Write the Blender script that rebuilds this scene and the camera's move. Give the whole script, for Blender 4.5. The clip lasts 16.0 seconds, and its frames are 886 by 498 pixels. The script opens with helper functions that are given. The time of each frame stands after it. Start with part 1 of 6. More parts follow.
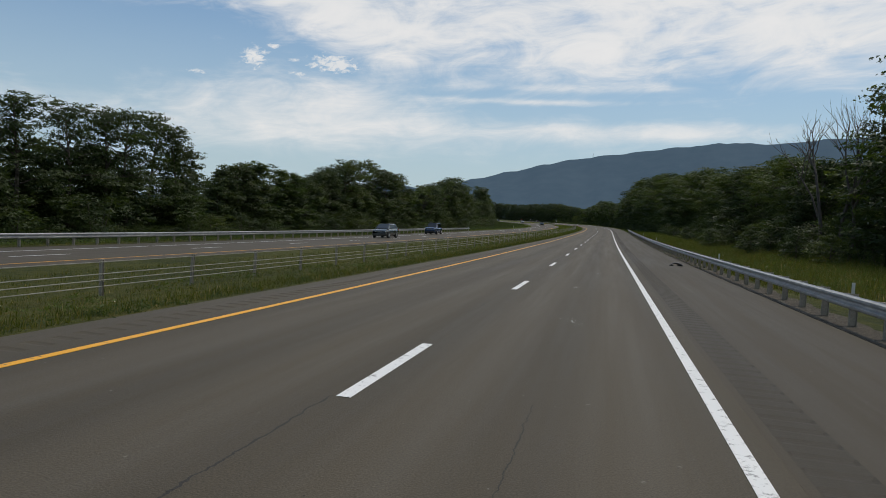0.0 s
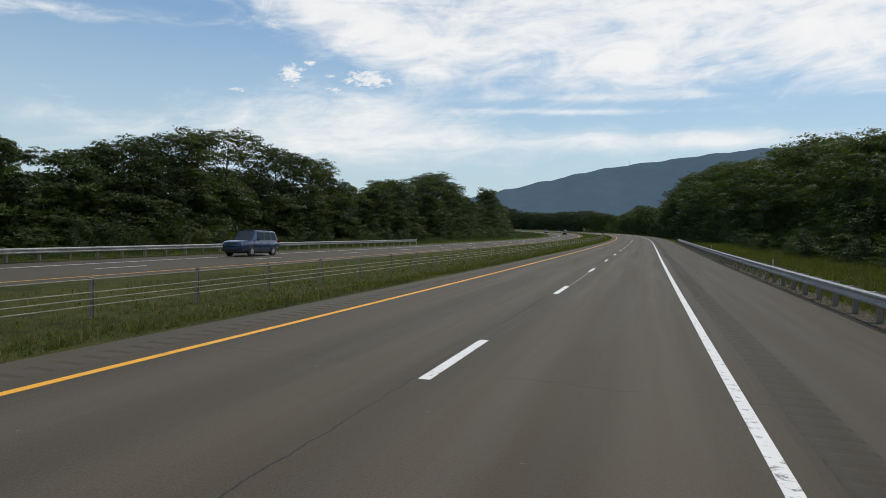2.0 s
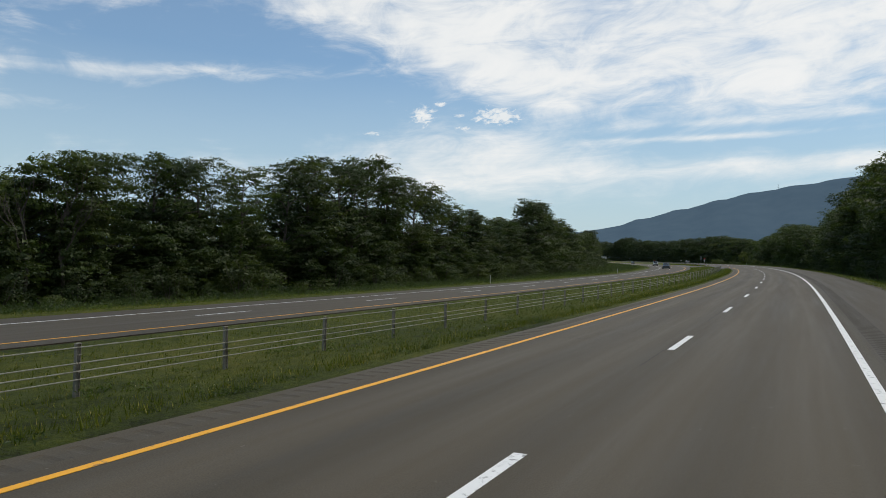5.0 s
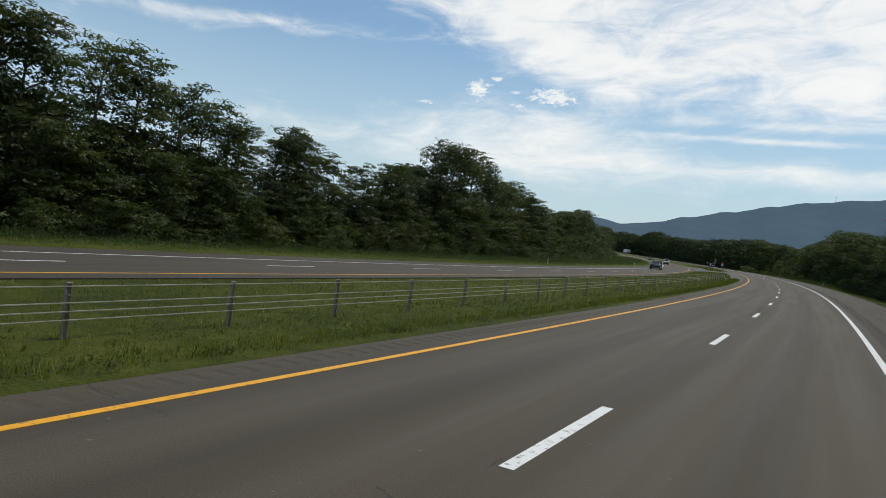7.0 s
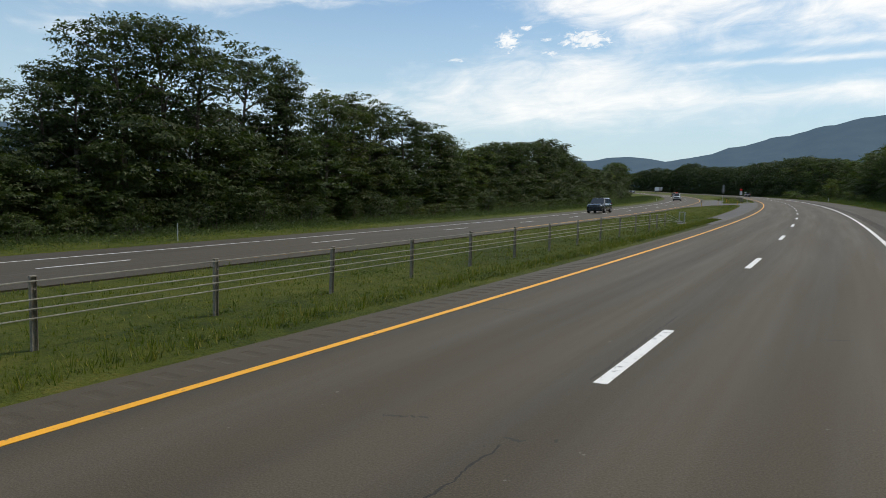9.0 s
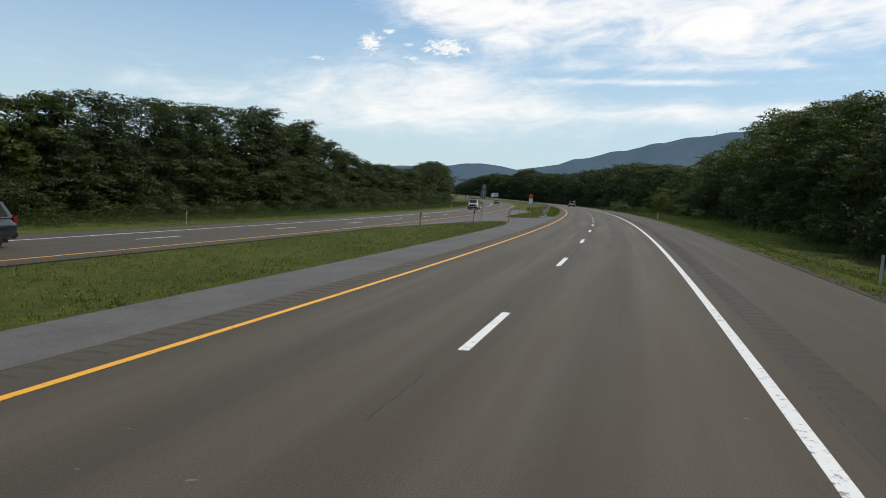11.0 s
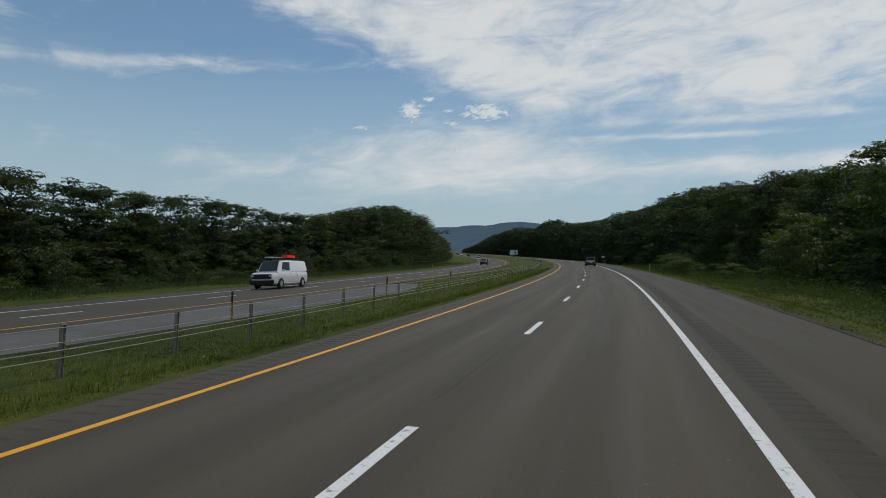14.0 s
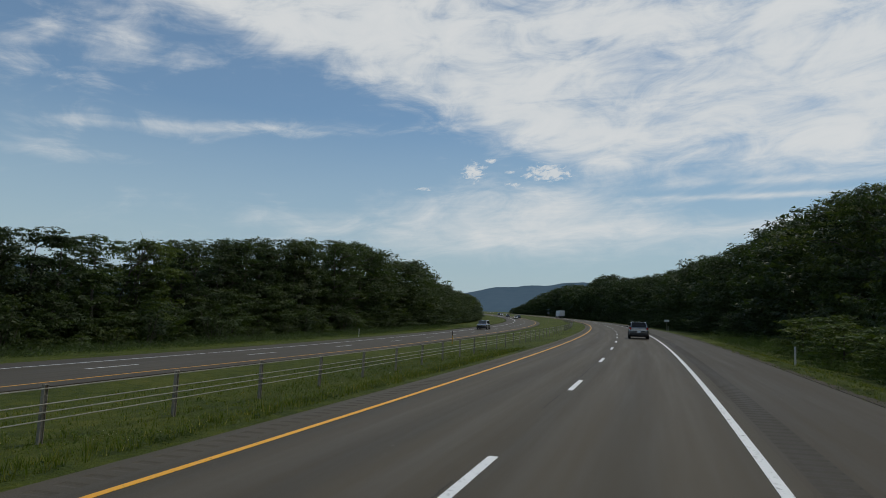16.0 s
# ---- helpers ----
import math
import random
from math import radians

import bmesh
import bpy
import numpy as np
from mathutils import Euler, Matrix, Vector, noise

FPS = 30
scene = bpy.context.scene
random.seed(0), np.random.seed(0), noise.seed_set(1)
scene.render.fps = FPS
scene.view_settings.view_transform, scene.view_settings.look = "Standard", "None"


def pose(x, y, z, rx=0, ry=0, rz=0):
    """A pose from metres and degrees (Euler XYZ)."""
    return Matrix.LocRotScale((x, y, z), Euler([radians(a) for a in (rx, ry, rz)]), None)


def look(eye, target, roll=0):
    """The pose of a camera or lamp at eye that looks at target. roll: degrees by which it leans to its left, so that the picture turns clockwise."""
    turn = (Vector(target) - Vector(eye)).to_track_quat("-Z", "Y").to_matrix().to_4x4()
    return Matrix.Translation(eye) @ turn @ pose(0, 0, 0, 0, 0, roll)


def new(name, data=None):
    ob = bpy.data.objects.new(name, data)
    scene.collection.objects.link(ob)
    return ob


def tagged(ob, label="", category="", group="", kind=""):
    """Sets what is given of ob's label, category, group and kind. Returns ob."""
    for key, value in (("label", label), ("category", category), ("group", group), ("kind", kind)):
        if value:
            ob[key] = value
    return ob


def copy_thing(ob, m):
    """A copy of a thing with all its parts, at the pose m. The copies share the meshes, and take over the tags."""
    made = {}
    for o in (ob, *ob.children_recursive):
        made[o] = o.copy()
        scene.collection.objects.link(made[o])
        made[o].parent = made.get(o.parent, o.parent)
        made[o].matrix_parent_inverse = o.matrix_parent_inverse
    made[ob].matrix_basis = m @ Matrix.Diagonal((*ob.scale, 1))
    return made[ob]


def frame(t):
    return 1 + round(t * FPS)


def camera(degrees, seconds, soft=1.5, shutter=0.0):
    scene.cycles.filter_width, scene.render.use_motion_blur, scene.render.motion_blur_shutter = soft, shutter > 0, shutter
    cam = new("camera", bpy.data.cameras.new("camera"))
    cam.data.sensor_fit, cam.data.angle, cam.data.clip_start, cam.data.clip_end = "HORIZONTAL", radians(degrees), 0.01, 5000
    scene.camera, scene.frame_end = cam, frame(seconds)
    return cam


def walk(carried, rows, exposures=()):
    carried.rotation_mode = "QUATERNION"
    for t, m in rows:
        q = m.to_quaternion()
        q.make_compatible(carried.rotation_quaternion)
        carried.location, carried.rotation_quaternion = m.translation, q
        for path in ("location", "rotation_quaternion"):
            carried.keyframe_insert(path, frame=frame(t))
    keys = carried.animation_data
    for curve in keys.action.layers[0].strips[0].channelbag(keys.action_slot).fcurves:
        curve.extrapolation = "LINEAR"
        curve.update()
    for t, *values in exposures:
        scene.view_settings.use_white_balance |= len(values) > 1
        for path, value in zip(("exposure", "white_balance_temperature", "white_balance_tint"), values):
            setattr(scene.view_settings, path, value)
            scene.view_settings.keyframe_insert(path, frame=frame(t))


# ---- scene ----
cam = camera(68.62, 16.0, soft=0.55)
PATH = [
    (0, 2.442, -5.962, 1.764, -2.205, -2.931, 14.227),
    (0.5, 2.415, 8.694, 1.823, -2.812, -1.607, 21.222),
    (1, 2.446, 23.735, 1.867, -3.027, -1.512, 22.807),
    (1.5, 2.370, 38.664, 1.995, -2.314, -1.018, 20.969),
    (2, 2.430, 53.447, 2.108, -1.309, -2.163, 17.372),
    (2.5, 2.418, 68.230, 2.250, -2.180, -1.604, 19.287),
    (3, 2.440, 83.181, 2.416, -2.651, -1.938, 22.692),
    (3.5, 2.569, 97.938, 2.627, -0.894, -1.107, 27.206),
    (4, 2.680, 113.051, 2.896, 1.426, 0.659, 27.827),
    (6.5, 2.033, 187.091, 4.213, -0.521, -6.739, 31.865),
    (7, 1.772, 201.943, 4.426, -1.190, -7.971, 32.226),
    (7.5, 1.250, 217.149, 4.625, -1.836, -7.642, 29.966),
    (8, 0.583, 232.031, 4.895, -1.986, -9.455, 29.453),
    (8.5, -0.013, 246.929, 5.169, -2.116, -7.103, 29.948),
    (9, -0.868, 261.767, 5.409, -4.944, -1.732, 36.142),
    (9.5, -1.993, 276.839, 5.683, -5.024, -3.421, 32.414),
    (10, -3.321, 291.580, 5.929, -7.190, -3.414, 26.367),
    (12.5, -13.046, 365.090, 6.991, 1.343, -4.749, 22.892),
    (13, -15.596, 380.047, 7.173, 1.237, -4.065, 25.024),
    (13.5, -18.321, 394.858, 7.370, 2.543, -3.338, 25.166),
    (14, -21.285, 409.504, 7.566, 1.014, -1.641, 27.749),
    (14.5, -24.371, 423.603, 7.786, 2.605, -6.163, 27.553),
    (15, -27.578, 437.806, 8.008, 4.210, -5.300, 29.066),
    (15.5, -31.043, 452.334, 8.222, 5.886, -1.525, 29.580),
    (16, -34.738, 466.637, 8.440, 6.105, -2.518, 33.108),
]
EXPOSURES = [(0.0, -0.32, 7100, 11), (1.0, -0.17, 7100, 11), (3.0, -0.10, 7100, 11), (4.0, -0.17, 7050, 10), (7.0, -0.07, 7100, 9), (9.0, 0.08, 7150, 10), (9.5, 0.22, 7250, 11), (10.2, 0.22, 7250, 11), (12.4, -0.42, 7000, 9), (16.0, -0.56, 6850, 8)]
walk(cam, [(t, pose(x, y, z, 90 + p, r, w)) for t, x, y, z, p, r, w in PATH], EXPOSURES)

# ---- light ----
SUN_AZ, SUN_EL = -32.0, 66.0      # degrees; azimuth counted to the left of +y
sun_way = Vector((-math.sin(radians(SUN_AZ)) * math.cos(radians(SUN_EL)),
                  math.cos(radians(SUN_AZ)) * math.cos(radians(SUN_EL)), math.sin(radians(SUN_EL))))
sun = new("sun", bpy.data.lights.new("sun", "SUN"))
sun.data.energy, sun.data.angle, sun.data.color = 2.35, radians(0.6), (1.0, 0.95, 0.87)
sun.matrix_world = look(sun_way * 200, (0, 0, 0))


class Nodes:
    """Short-hand for building node trees."""

    def __init__(self, tree):
        self.tree = tree
        tree.nodes.clear()

    def add(self, kind, ins=None, **props):
        n = self.tree.nodes.new(kind)
        for k, v in props.items():
            setattr(n, k, v)
        for k, v in (ins or {}).items():
            if isinstance(v, bpy.types.NodeSocket):
                self.tree.links.new(v, n.inputs[k])
            else:
                n.inputs[k].default_value = v
        return n

    def math(self, op, a, b=0.0, c=0.0, clamp=False):
        n = self.add("ShaderNodeMath", {0: a, 1: b, 2: c}, operation=op)
        n.use_clamp = clamp
        return n.outputs[0]

    def ramp(self, fac, *stops):
        n = self.add("ShaderNodeValToRGB", {"Fac": fac})
        el = n.color_ramp.elements
        while len(el) < len(stops):
            el.new(0.5)
        for e, (p, c) in zip(el, stops):
            e.position = p
            e.color = (*c, 1) if not isinstance(c, (int, float)) else (c, c, c, 1)
        return n.outputs["Color"]

    def mix(self, fac, a, b, blend="MIX"):
        n = self.add("ShaderNodeMix", data_type="RGBA", blend_type=blend)
        for s, v in ((n.inputs[0], fac), (n.inputs[6], a), (n.inputs[7], b)):
            if isinstance(v, bpy.types.NodeSocket):
                self.tree.links.new(v, s)
            else:
                s.default_value = (*v, 1) if isinstance(v, tuple) and len(v) == 3 else v
        return n.outputs[2]

    def noise(self, vec, scale, detail=3.0, rough=0.55, dist=0.0):
        n = self.add("ShaderNodeTexNoise", {"Scale": scale, "Detail": detail, "Roughness": rough, "Distortion": dist})
        if vec is not None:
            self.tree.links.new(vec, n.inputs["Vector"])
        return n.outputs["Fac"]


def make_world():
    w = bpy.data.worlds.new("sky")
    w.use_nodes = True
    scene.world = w
    n = Nodes(w.node_tree)
    sky = n.add("ShaderNodeTexSky", sky_type="NISHITA")
    sky.sun_disc, sky.sun_elevation, sky.sun_rotation = False, radians(SUN_EL), radians(-SUN_AZ)
    sky.air_density, sky.dust_density, sky.ozone_density = 1.0, 0.6, 1.6
    co = n.add("ShaderNodeTexCoord").outputs["Generated"]
    xyz = n.add("ShaderNodeSeparateXYZ", {0: co}).outputs
    # azimuth to the left of +y and elevation, both in degrees
    az = n.math("MULTIPLY", n.math("ARCTAN2", n.math("MULTIPLY", xyz[0], -1.0), xyz[1]), 57.2958)
    el = n.math("MULTIPLY", n.math("ARCSINE", xyz[2]), 57.2958)
    tilt = n.math("ADD", el, n.math("MULTIPLY", az, 0.085))
    # far clouds lie flatter towards the horizon
    flat = n.math("POWER", n.math("MAXIMUM", tilt, 0.5), 0.72)

    def field(sx, sy, scale, detail, rough, dist):
        v = n.add("ShaderNodeCombineXYZ", {0: n.math("MULTIPLY", az, sx), 1: n.math("MULTIPLY", flat, sy), 2: 0.0}).outputs[0]
        return n.noise(v, scale, detail, rough, dist)
    big = field(0.055, 0.42, 1.0, 5.0, 0.55, 0.5)
    fine = field(0.16, 1.15, 1.0, 9.0, 0.62, 0.8)
    wisp = field(0.10, 2.4, 1.0, 7.0, 0.6, 1.2)
    puff = field(1.5, 8.5, 1.0, 6.0, 0.66, 0.6)

    def blob(a, e, sa, se, gain):
        u = n.math("DIVIDE", n.math("SUBTRACT", az, a), sa)
        v = n.math("DIVIDE", n.math("SUBTRACT", el, e), se)
        r = n.math("ADD", n.math("MULTIPLY", u, u), n.math("MULTIPLY", v, v))
        return n.math("MULTIPLY", n.math("POWER", 2.718, n.math("MULTIPLY", r, -1.0)), gain)

    # the great sheet: everything above a slanting edge
    edge = n.math("ADD", 12.3, n.math("MULTIPLY", n.math("MAXIMUM", n.math("SUBTRACT", az, 18.0), 0.0), 0.285))
    sheet = n.add("ShaderNodeMapRange", {"Value": n.math("SUBTRACT", el, edge), "From Min": -2.2, "From Max": 3.4, "To Max": 0.60}, interpolation_type="SMOOTHSTEP").outputs[0]
    # unseen above the view, it is thinned to open sky to cut its light
    open_up = n.add("ShaderNodeMapRange", {"Value": el, "From Min": 25.0, "From Max": 36.0, "To Min": 1.0, "To Max": 0.12}).outputs[0]
    bias = n.math("ADD", n.math("MULTIPLY", sheet, open_up), -0.22)
    # a long streak of cirrus beside it
    across = n.math("DIVIDE", n.math("SUBTRACT", n.math("ADD", el, n.math("MULTIPLY", az, 0.10)), 20.2), 0.85)
    along = n.math("DIVIDE", n.math("SUBTRACT", az, 53.0), 15.0)
    far = n.math("ADD", n.math("MULTIPLY", across, across), n.math("MULTIPLY", along, along))
    bias = n.math("ADD", bias, n.math("MULTIPLY", n.math("POWER", 2.718, n.math("MULTIPLY", far, -1.0)), 0.46))
    for b in CLOUDS:
        bias = n.math("ADD", blob(*b), bias)
    # the cloud sheet is torn high up and smooth towards the horizon
    tear = n.add("ShaderNodeMapRange", {"Value": el, "From Min": 5.0, "From Max": 15.0, "To Min": 0.45, "To Max": 1.0}).outputs[0]
    mask = bias
    for f, g in ((big, 0.95), (fine, 1.1), (wisp, 0.45)):
        mask = n.math("ADD", mask, n.math("MULTIPLY", n.math("MULTIPLY", n.math("SUBTRACT", f, 0.5), g), tear))
    mask = n.add("ShaderNodeMapRange", {"Value": mask, "From Min": -0.20, "From Max": 0.50, "To Min": 0.05, "To Max": 0.93}, interpolation_type="SMOOTHSTEP").outputs[0]
    flock = 0.0
    for b in FLOCK:
        flock = n.math("MAXIMUM", blob(*b), flock)
    pm = n.add("ShaderNodeMapRange", {"Value": n.math("ADD", n.math("MULTIPLY", flock, 0.60), n.math("MULTIPLY", puff, 1.05)),
                                      "From Min": 0.80, "From Max": 1.12, "To Max": 0.9}, interpolation_type="SMOOTHSTEP").outputs[0]
    mask = n.math("MAXIMUM", mask, pm)
    shade = n.ramp(n.math("ADD", n.math("MULTIPLY", fine, 0.6), n.math("MULTIPLY", big, 0.4)), (0.3, (0.80, 0.88, 0.97)), (0.62, (0.96, 1.0, 1.06)))
    white = n.mix(1.0, shade, (CLOUD_LIGHT, CLOUD_LIGHT, CLOUD_LIGHT), "MULTIPLY")
    haze = n.add("ShaderNodeMapRange", {"Value": el, "From Min": 1.0, "From Max": 17.0, "To Min": 0.9, "To Max": 0.06}).outputs[0]
    blue = n.mix(1.0, sky.outputs[0], SKY_TINT, "MULTIPLY")
    base = n.mix(haze, blue, HAZE)
    col = n.mix(mask, base, white)
    bg = n.add("ShaderNodeBackground", {"Color": col, "Strength": 0.1})
    n.add("ShaderNodeOutputWorld", {"Surface": bg.outputs[0]})


# cloud banks: azimuth, elevation, half widths in degrees, gain
CLOUDS = [(28, 7.6, 20, 2.2, 0.46), (-2, 8.4, 16, 0.9, 0.48), (25, 10.4, 11, 1.6, 0.36), (6, 10.8, 9, 0.28, 0.42), (3, 12.0, 12, 0.35, 0.22), (16, 22.6, 4, 1.2, -0.22), (9, 15.2, 4, 0.8, -0.16),
          (-6, 10.2, 8, 1.0, -0.10), (36, 13.2, 7, 1.2, -0.14), (47, 11.5, 12, 2.0, -0.16), (64, 11.2, 7, 0.6, 0.24), (62, 20, 8, 1.6, 0.22)]
# small flocks of puffs, in the same terms
FLOCK = [(30.9, 12.9, 1.6, 1.2, 0.9), (29.4, 14.0, 1.1, 0.35, 0.75), (24.2, 13.0, 3.0, 1.1, 0.95), (27.2, 11.9, 1.6, 0.4, 0.75), (35.2, 11.3, 1.3, 0.28, 0.8), (27.6, 13.1, 0.9, 0.3, 0.7)]
CLOUD_LIGHT, HAZE, SKY_TINT = 10.2, (5.2, 6.8, 8.1), (0.86, 1.19, 1.36)
make_world()

# ---- the line of the road ----
STEP = 2.0
KNOTS = np.arange(0, 951, 50.0)
BEND = [0.14206, -0.04533, -0.0801, 0.13844, 0.56491, 0.9033, 0.9996, 0.958, 0.82561, 0.84282, 0.84445, 0.84443, 0.83911, 0.82954, 0.82244, 0.81769, 0.81447, 0.8122, 0.81051, 0.80907]
GRADE = [0.158, 0.736, 1.311, 1.638, 1.696, 1.674, 1.571, 1.463, 1.367, 1.338, 1.344, 1.34, 1.293, 1.25, 1.35, 1.5, 1.7, 1.85, 1.85, 1.7]
CANT = [-1.171, -1.013, 0.414, 1.814, 3.894, 3.691, 3.45, 4.039, 3.849, 3.599, 2.064, 1.545, 1.238, 0.986, 0.787, 0.65, 0.548, 0.476, 0.431, 0.409]
S = np.arange(-120, 1501, STEP)
TH = np.cumsum(np.interp(S, KNOTS, BEND)) * 1e-3 * STEP
TH += radians(-0.0207) - np.interp(0, S, TH)
LX, LY = np.cumsum(-np.sin(TH)) * STEP, np.cumsum(np.cos(TH)) * STEP
LZ = np.cumsum(np.interp(S, KNOTS, GRADE)) * 1e-2 * STEP
for a_ in (LX, LY, LZ):
    a_ -= np.interp(0, S, a_)


def opp_mid(s):
    """Offset of the lane line of the other carriageway."""
    return np.interp(s, [0, 60, 200, 280, 380, 490, 700, 1000], [-21.6, -21.4, -19.2, -18.6, -19.0, -20.7, -21.0, -21.0])


def opp_dz(s):
    return np.interp(s, [0, 30, 100, 265, 400, 490, 515, 800], [-0.56, -0.55, -0.50, -0.77, -0.89, -1.02, -1.10, -1.0])


def opp_tilt(s):
    """Cross slope of the other carriageway."""
    return np.interp(s, [30, 100, 265, 400, 500, 800], [0.0275, 0.0250, 0.0495, 0.0490, 0.0460, 0.02])


def cant(s):
    return np.interp(s, KNOTS, CANT) * 1e-2


def profile(s, off):
    """Height of the made ground above the lane line."""
    s, off = np.broadcast_arrays(np.asarray(s, float), np.asarray(off, float))
    e, om, od, oe = cant(s), opp_mid(s), opp_dz(s), opp_tilt(s)
    own = e * off
    left, right = e * -4.9, e * 7.4
    inner, outer = om + 5.0, om - 7.2
    u = np.clip((-4.9 - off) / np.maximum(-4.9 - inner, 0.1), 0, 1)
    med = left + (od + 5.0 * oe - left) * u - 0.10 * np.sin(np.pi * u) * MEDIAN(s)
    opp = od + oe * (off - om)
    far = od - 7.2 * oe - np.clip((outer - off - 1.5) * 0.09, 0, 1.4)
    drop = np.clip((off - 7.4 - 1.2) * 0.22, 0, DROP(s))
    z = np.where(off > 7.4, right - drop, own)
    z = np.where(off < -4.9, med, z)
    z = np.where(off < inner, opp, z)
    return np.where(off < outer, far, z)


def MEDIAN(s):
    return np.interp(s, [300, 372, 402, 430], [1, 0.15, 0.15, 1])


def DROP(s):
    return np.interp(s, [0, 170, 220, 300, 350, 420, 1000], [0.25, 0.25, 1.1, 1.8, 1.5, 0.8, 0.8])


def place(s, off, dz=0.0):
    """World points at distance s along the road, off metres to the right of the lane line, dz above the made ground."""
    s, off = np.broadcast_arrays(np.asarray(s, float), np.asarray(off, float))
    th = np.interp(s, S, TH)
    return np.stack([np.interp(s, S, LX) + off * np.cos(th), np.interp(s, S, LY) + off * np.sin(th),
                     np.interp(s, S, LZ) + profile(s, off) + dz], -1)


def spot(s, off, dz=0.0, turn=0.0):
    """A pose on the made ground whose y axis runs along the road."""
    x, y, z = place(s, off, dz)
    return pose(float(x), float(y), float(z), 0, 0, math.degrees(float(np.interp(s, S, TH))) + turn)


# ---- making meshes ----
def mesh_of(name, verts, faces, mat=None, uv=None, smooth=False):
    me = bpy.data.meshes.new(name)
    me.from_pydata([tuple(map(float, v)) for v in verts], [], [tuple(map(int, f)) for f in faces])
    if mat:
        me.materials.append(mat)
    if uv is not None:
        lay = me.uv_layers.new(name="along")
        idx = np.empty(len(me.loops), int)
        me.loops.foreach_get("vertex_index", idx)
        lay.data.foreach_set("uv", np.asarray(uv, float)[idx].ravel())
    if smooth:
        me.polygons.foreach_set("use_smooth", [True] * len(me.polygons))
    me.update()
    return me


def quads_mesh(name, v, mat, smooth=False):
    """Loose triangles or quads: v has the shape (n, 3 or 4, 3)."""
    n, k = v.shape[:2]
    me = bpy.data.meshes.new(name)
    me.vertices.add(k * n)
    me.vertices.foreach_set("co", np.ascontiguousarray(v, np.float32).ravel())
    me.loops.add(k * n)
    me.loops.foreach_set("vertex_index", np.arange(k * n, dtype=np.int32))
    me.polygons.add(n)
    me.polygons.foreach_set("loop_start", np.arange(0, k * n, k, dtype=np.int32))
    me.polygons.foreach_set("loop_total", np.full(n, k, np.int32))
    me.materials.append(mat)
    me.update(calc_edges=True)
    return me


def bm_mesh(name, bm, mat, smooth=False):
    me = bpy.data.meshes.new(name)
    bmesh.ops.recalc_face_normals(bm, faces=bm.faces)
    bm.to_mesh(me)
    bm.free()
    me.materials.append(mat)
    if smooth:
        me.polygons.foreach_set("use_smooth", [True] * len(me.polygons))
        me.set_sharp_from_angle(angle=radians(32))
    return me


def part(name, me, parent, label="", m=None):
    ob = new(name, me)
    ob.parent = parent
    if m is not None:
        ob.matrix_basis = m
    if label:
        tagged(ob, label)
    return ob


def strip(name, s0, s1, cols, mat, step=2.0, thick=0.12, lift=0.0, lifts=None):
    """A slab that follows the road. cols: offsets, each a number or a function of s."""
    s = np.arange(s0, s1 + step * 0.5, step)
    rows, uv = [], []
    for k, c in enumerate(cols):
        off = c(s) if callable(c) else np.full(len(s), float(c))
        rows.append(place(s, off, lifts[k] if lifts else lift))
        uv.append(np.stack([off, s], -1))
    k, m = len(s), len(cols)
    top = np.stack(rows, 1).reshape(-1, 3)
    low = top - np.array([0, 0, thick])
    v = np.concatenate([top, low])
    q = np.concatenate(uv and [np.stack(uv, 1).reshape(-1, 2)] * 2)
    a = (np.arange(k - 1)[:, None] * m + np.arange(m - 1)[None]).ravel()
    f = [np.stack([a, a + 1, a + m + 1, a + m], -1)]
    b, n = np.arange(k - 1) * m, k * m
    f.append(np.stack([b, b + m, b + m + n, b + n], -1))
    b = b + m - 1
    f.append(np.stack([b + m, b, b + n, b + m + n], -1))
    return mesh_of(name, v, np.concatenate(f), mat, q)


# ---- materials ----
def material(name, build):
    m = bpy.data.materials.new(name)
    m.use_nodes = True
    n = Nodes(m.node_tree)
    out = build(n)
    n.add("ShaderNodeOutputMaterial", {"Surface": out})
    return m


def principled(n, color, rough, metal=0.0, bump=None, strength=0.3, dist=0.02, spec=0.5, coat=0.0):
    ins = {"Base Color": (*color, 1) if isinstance(color, tuple) else color, "Roughness": rough, "Metallic": metal,
           "Specular IOR Level": spec, "Coat Weight": coat}
    if bump is not None:
        ins["Normal"] = n.add("ShaderNodeBump", {"Height": bump, "Strength": strength, "Distance": dist}).outputs[0]
    return n.add("ShaderNodeBsdfPrincipled", ins).outputs[0]


def obj_co(n):
    return n.add("ShaderNodeTexCoord").outputs["Object"]


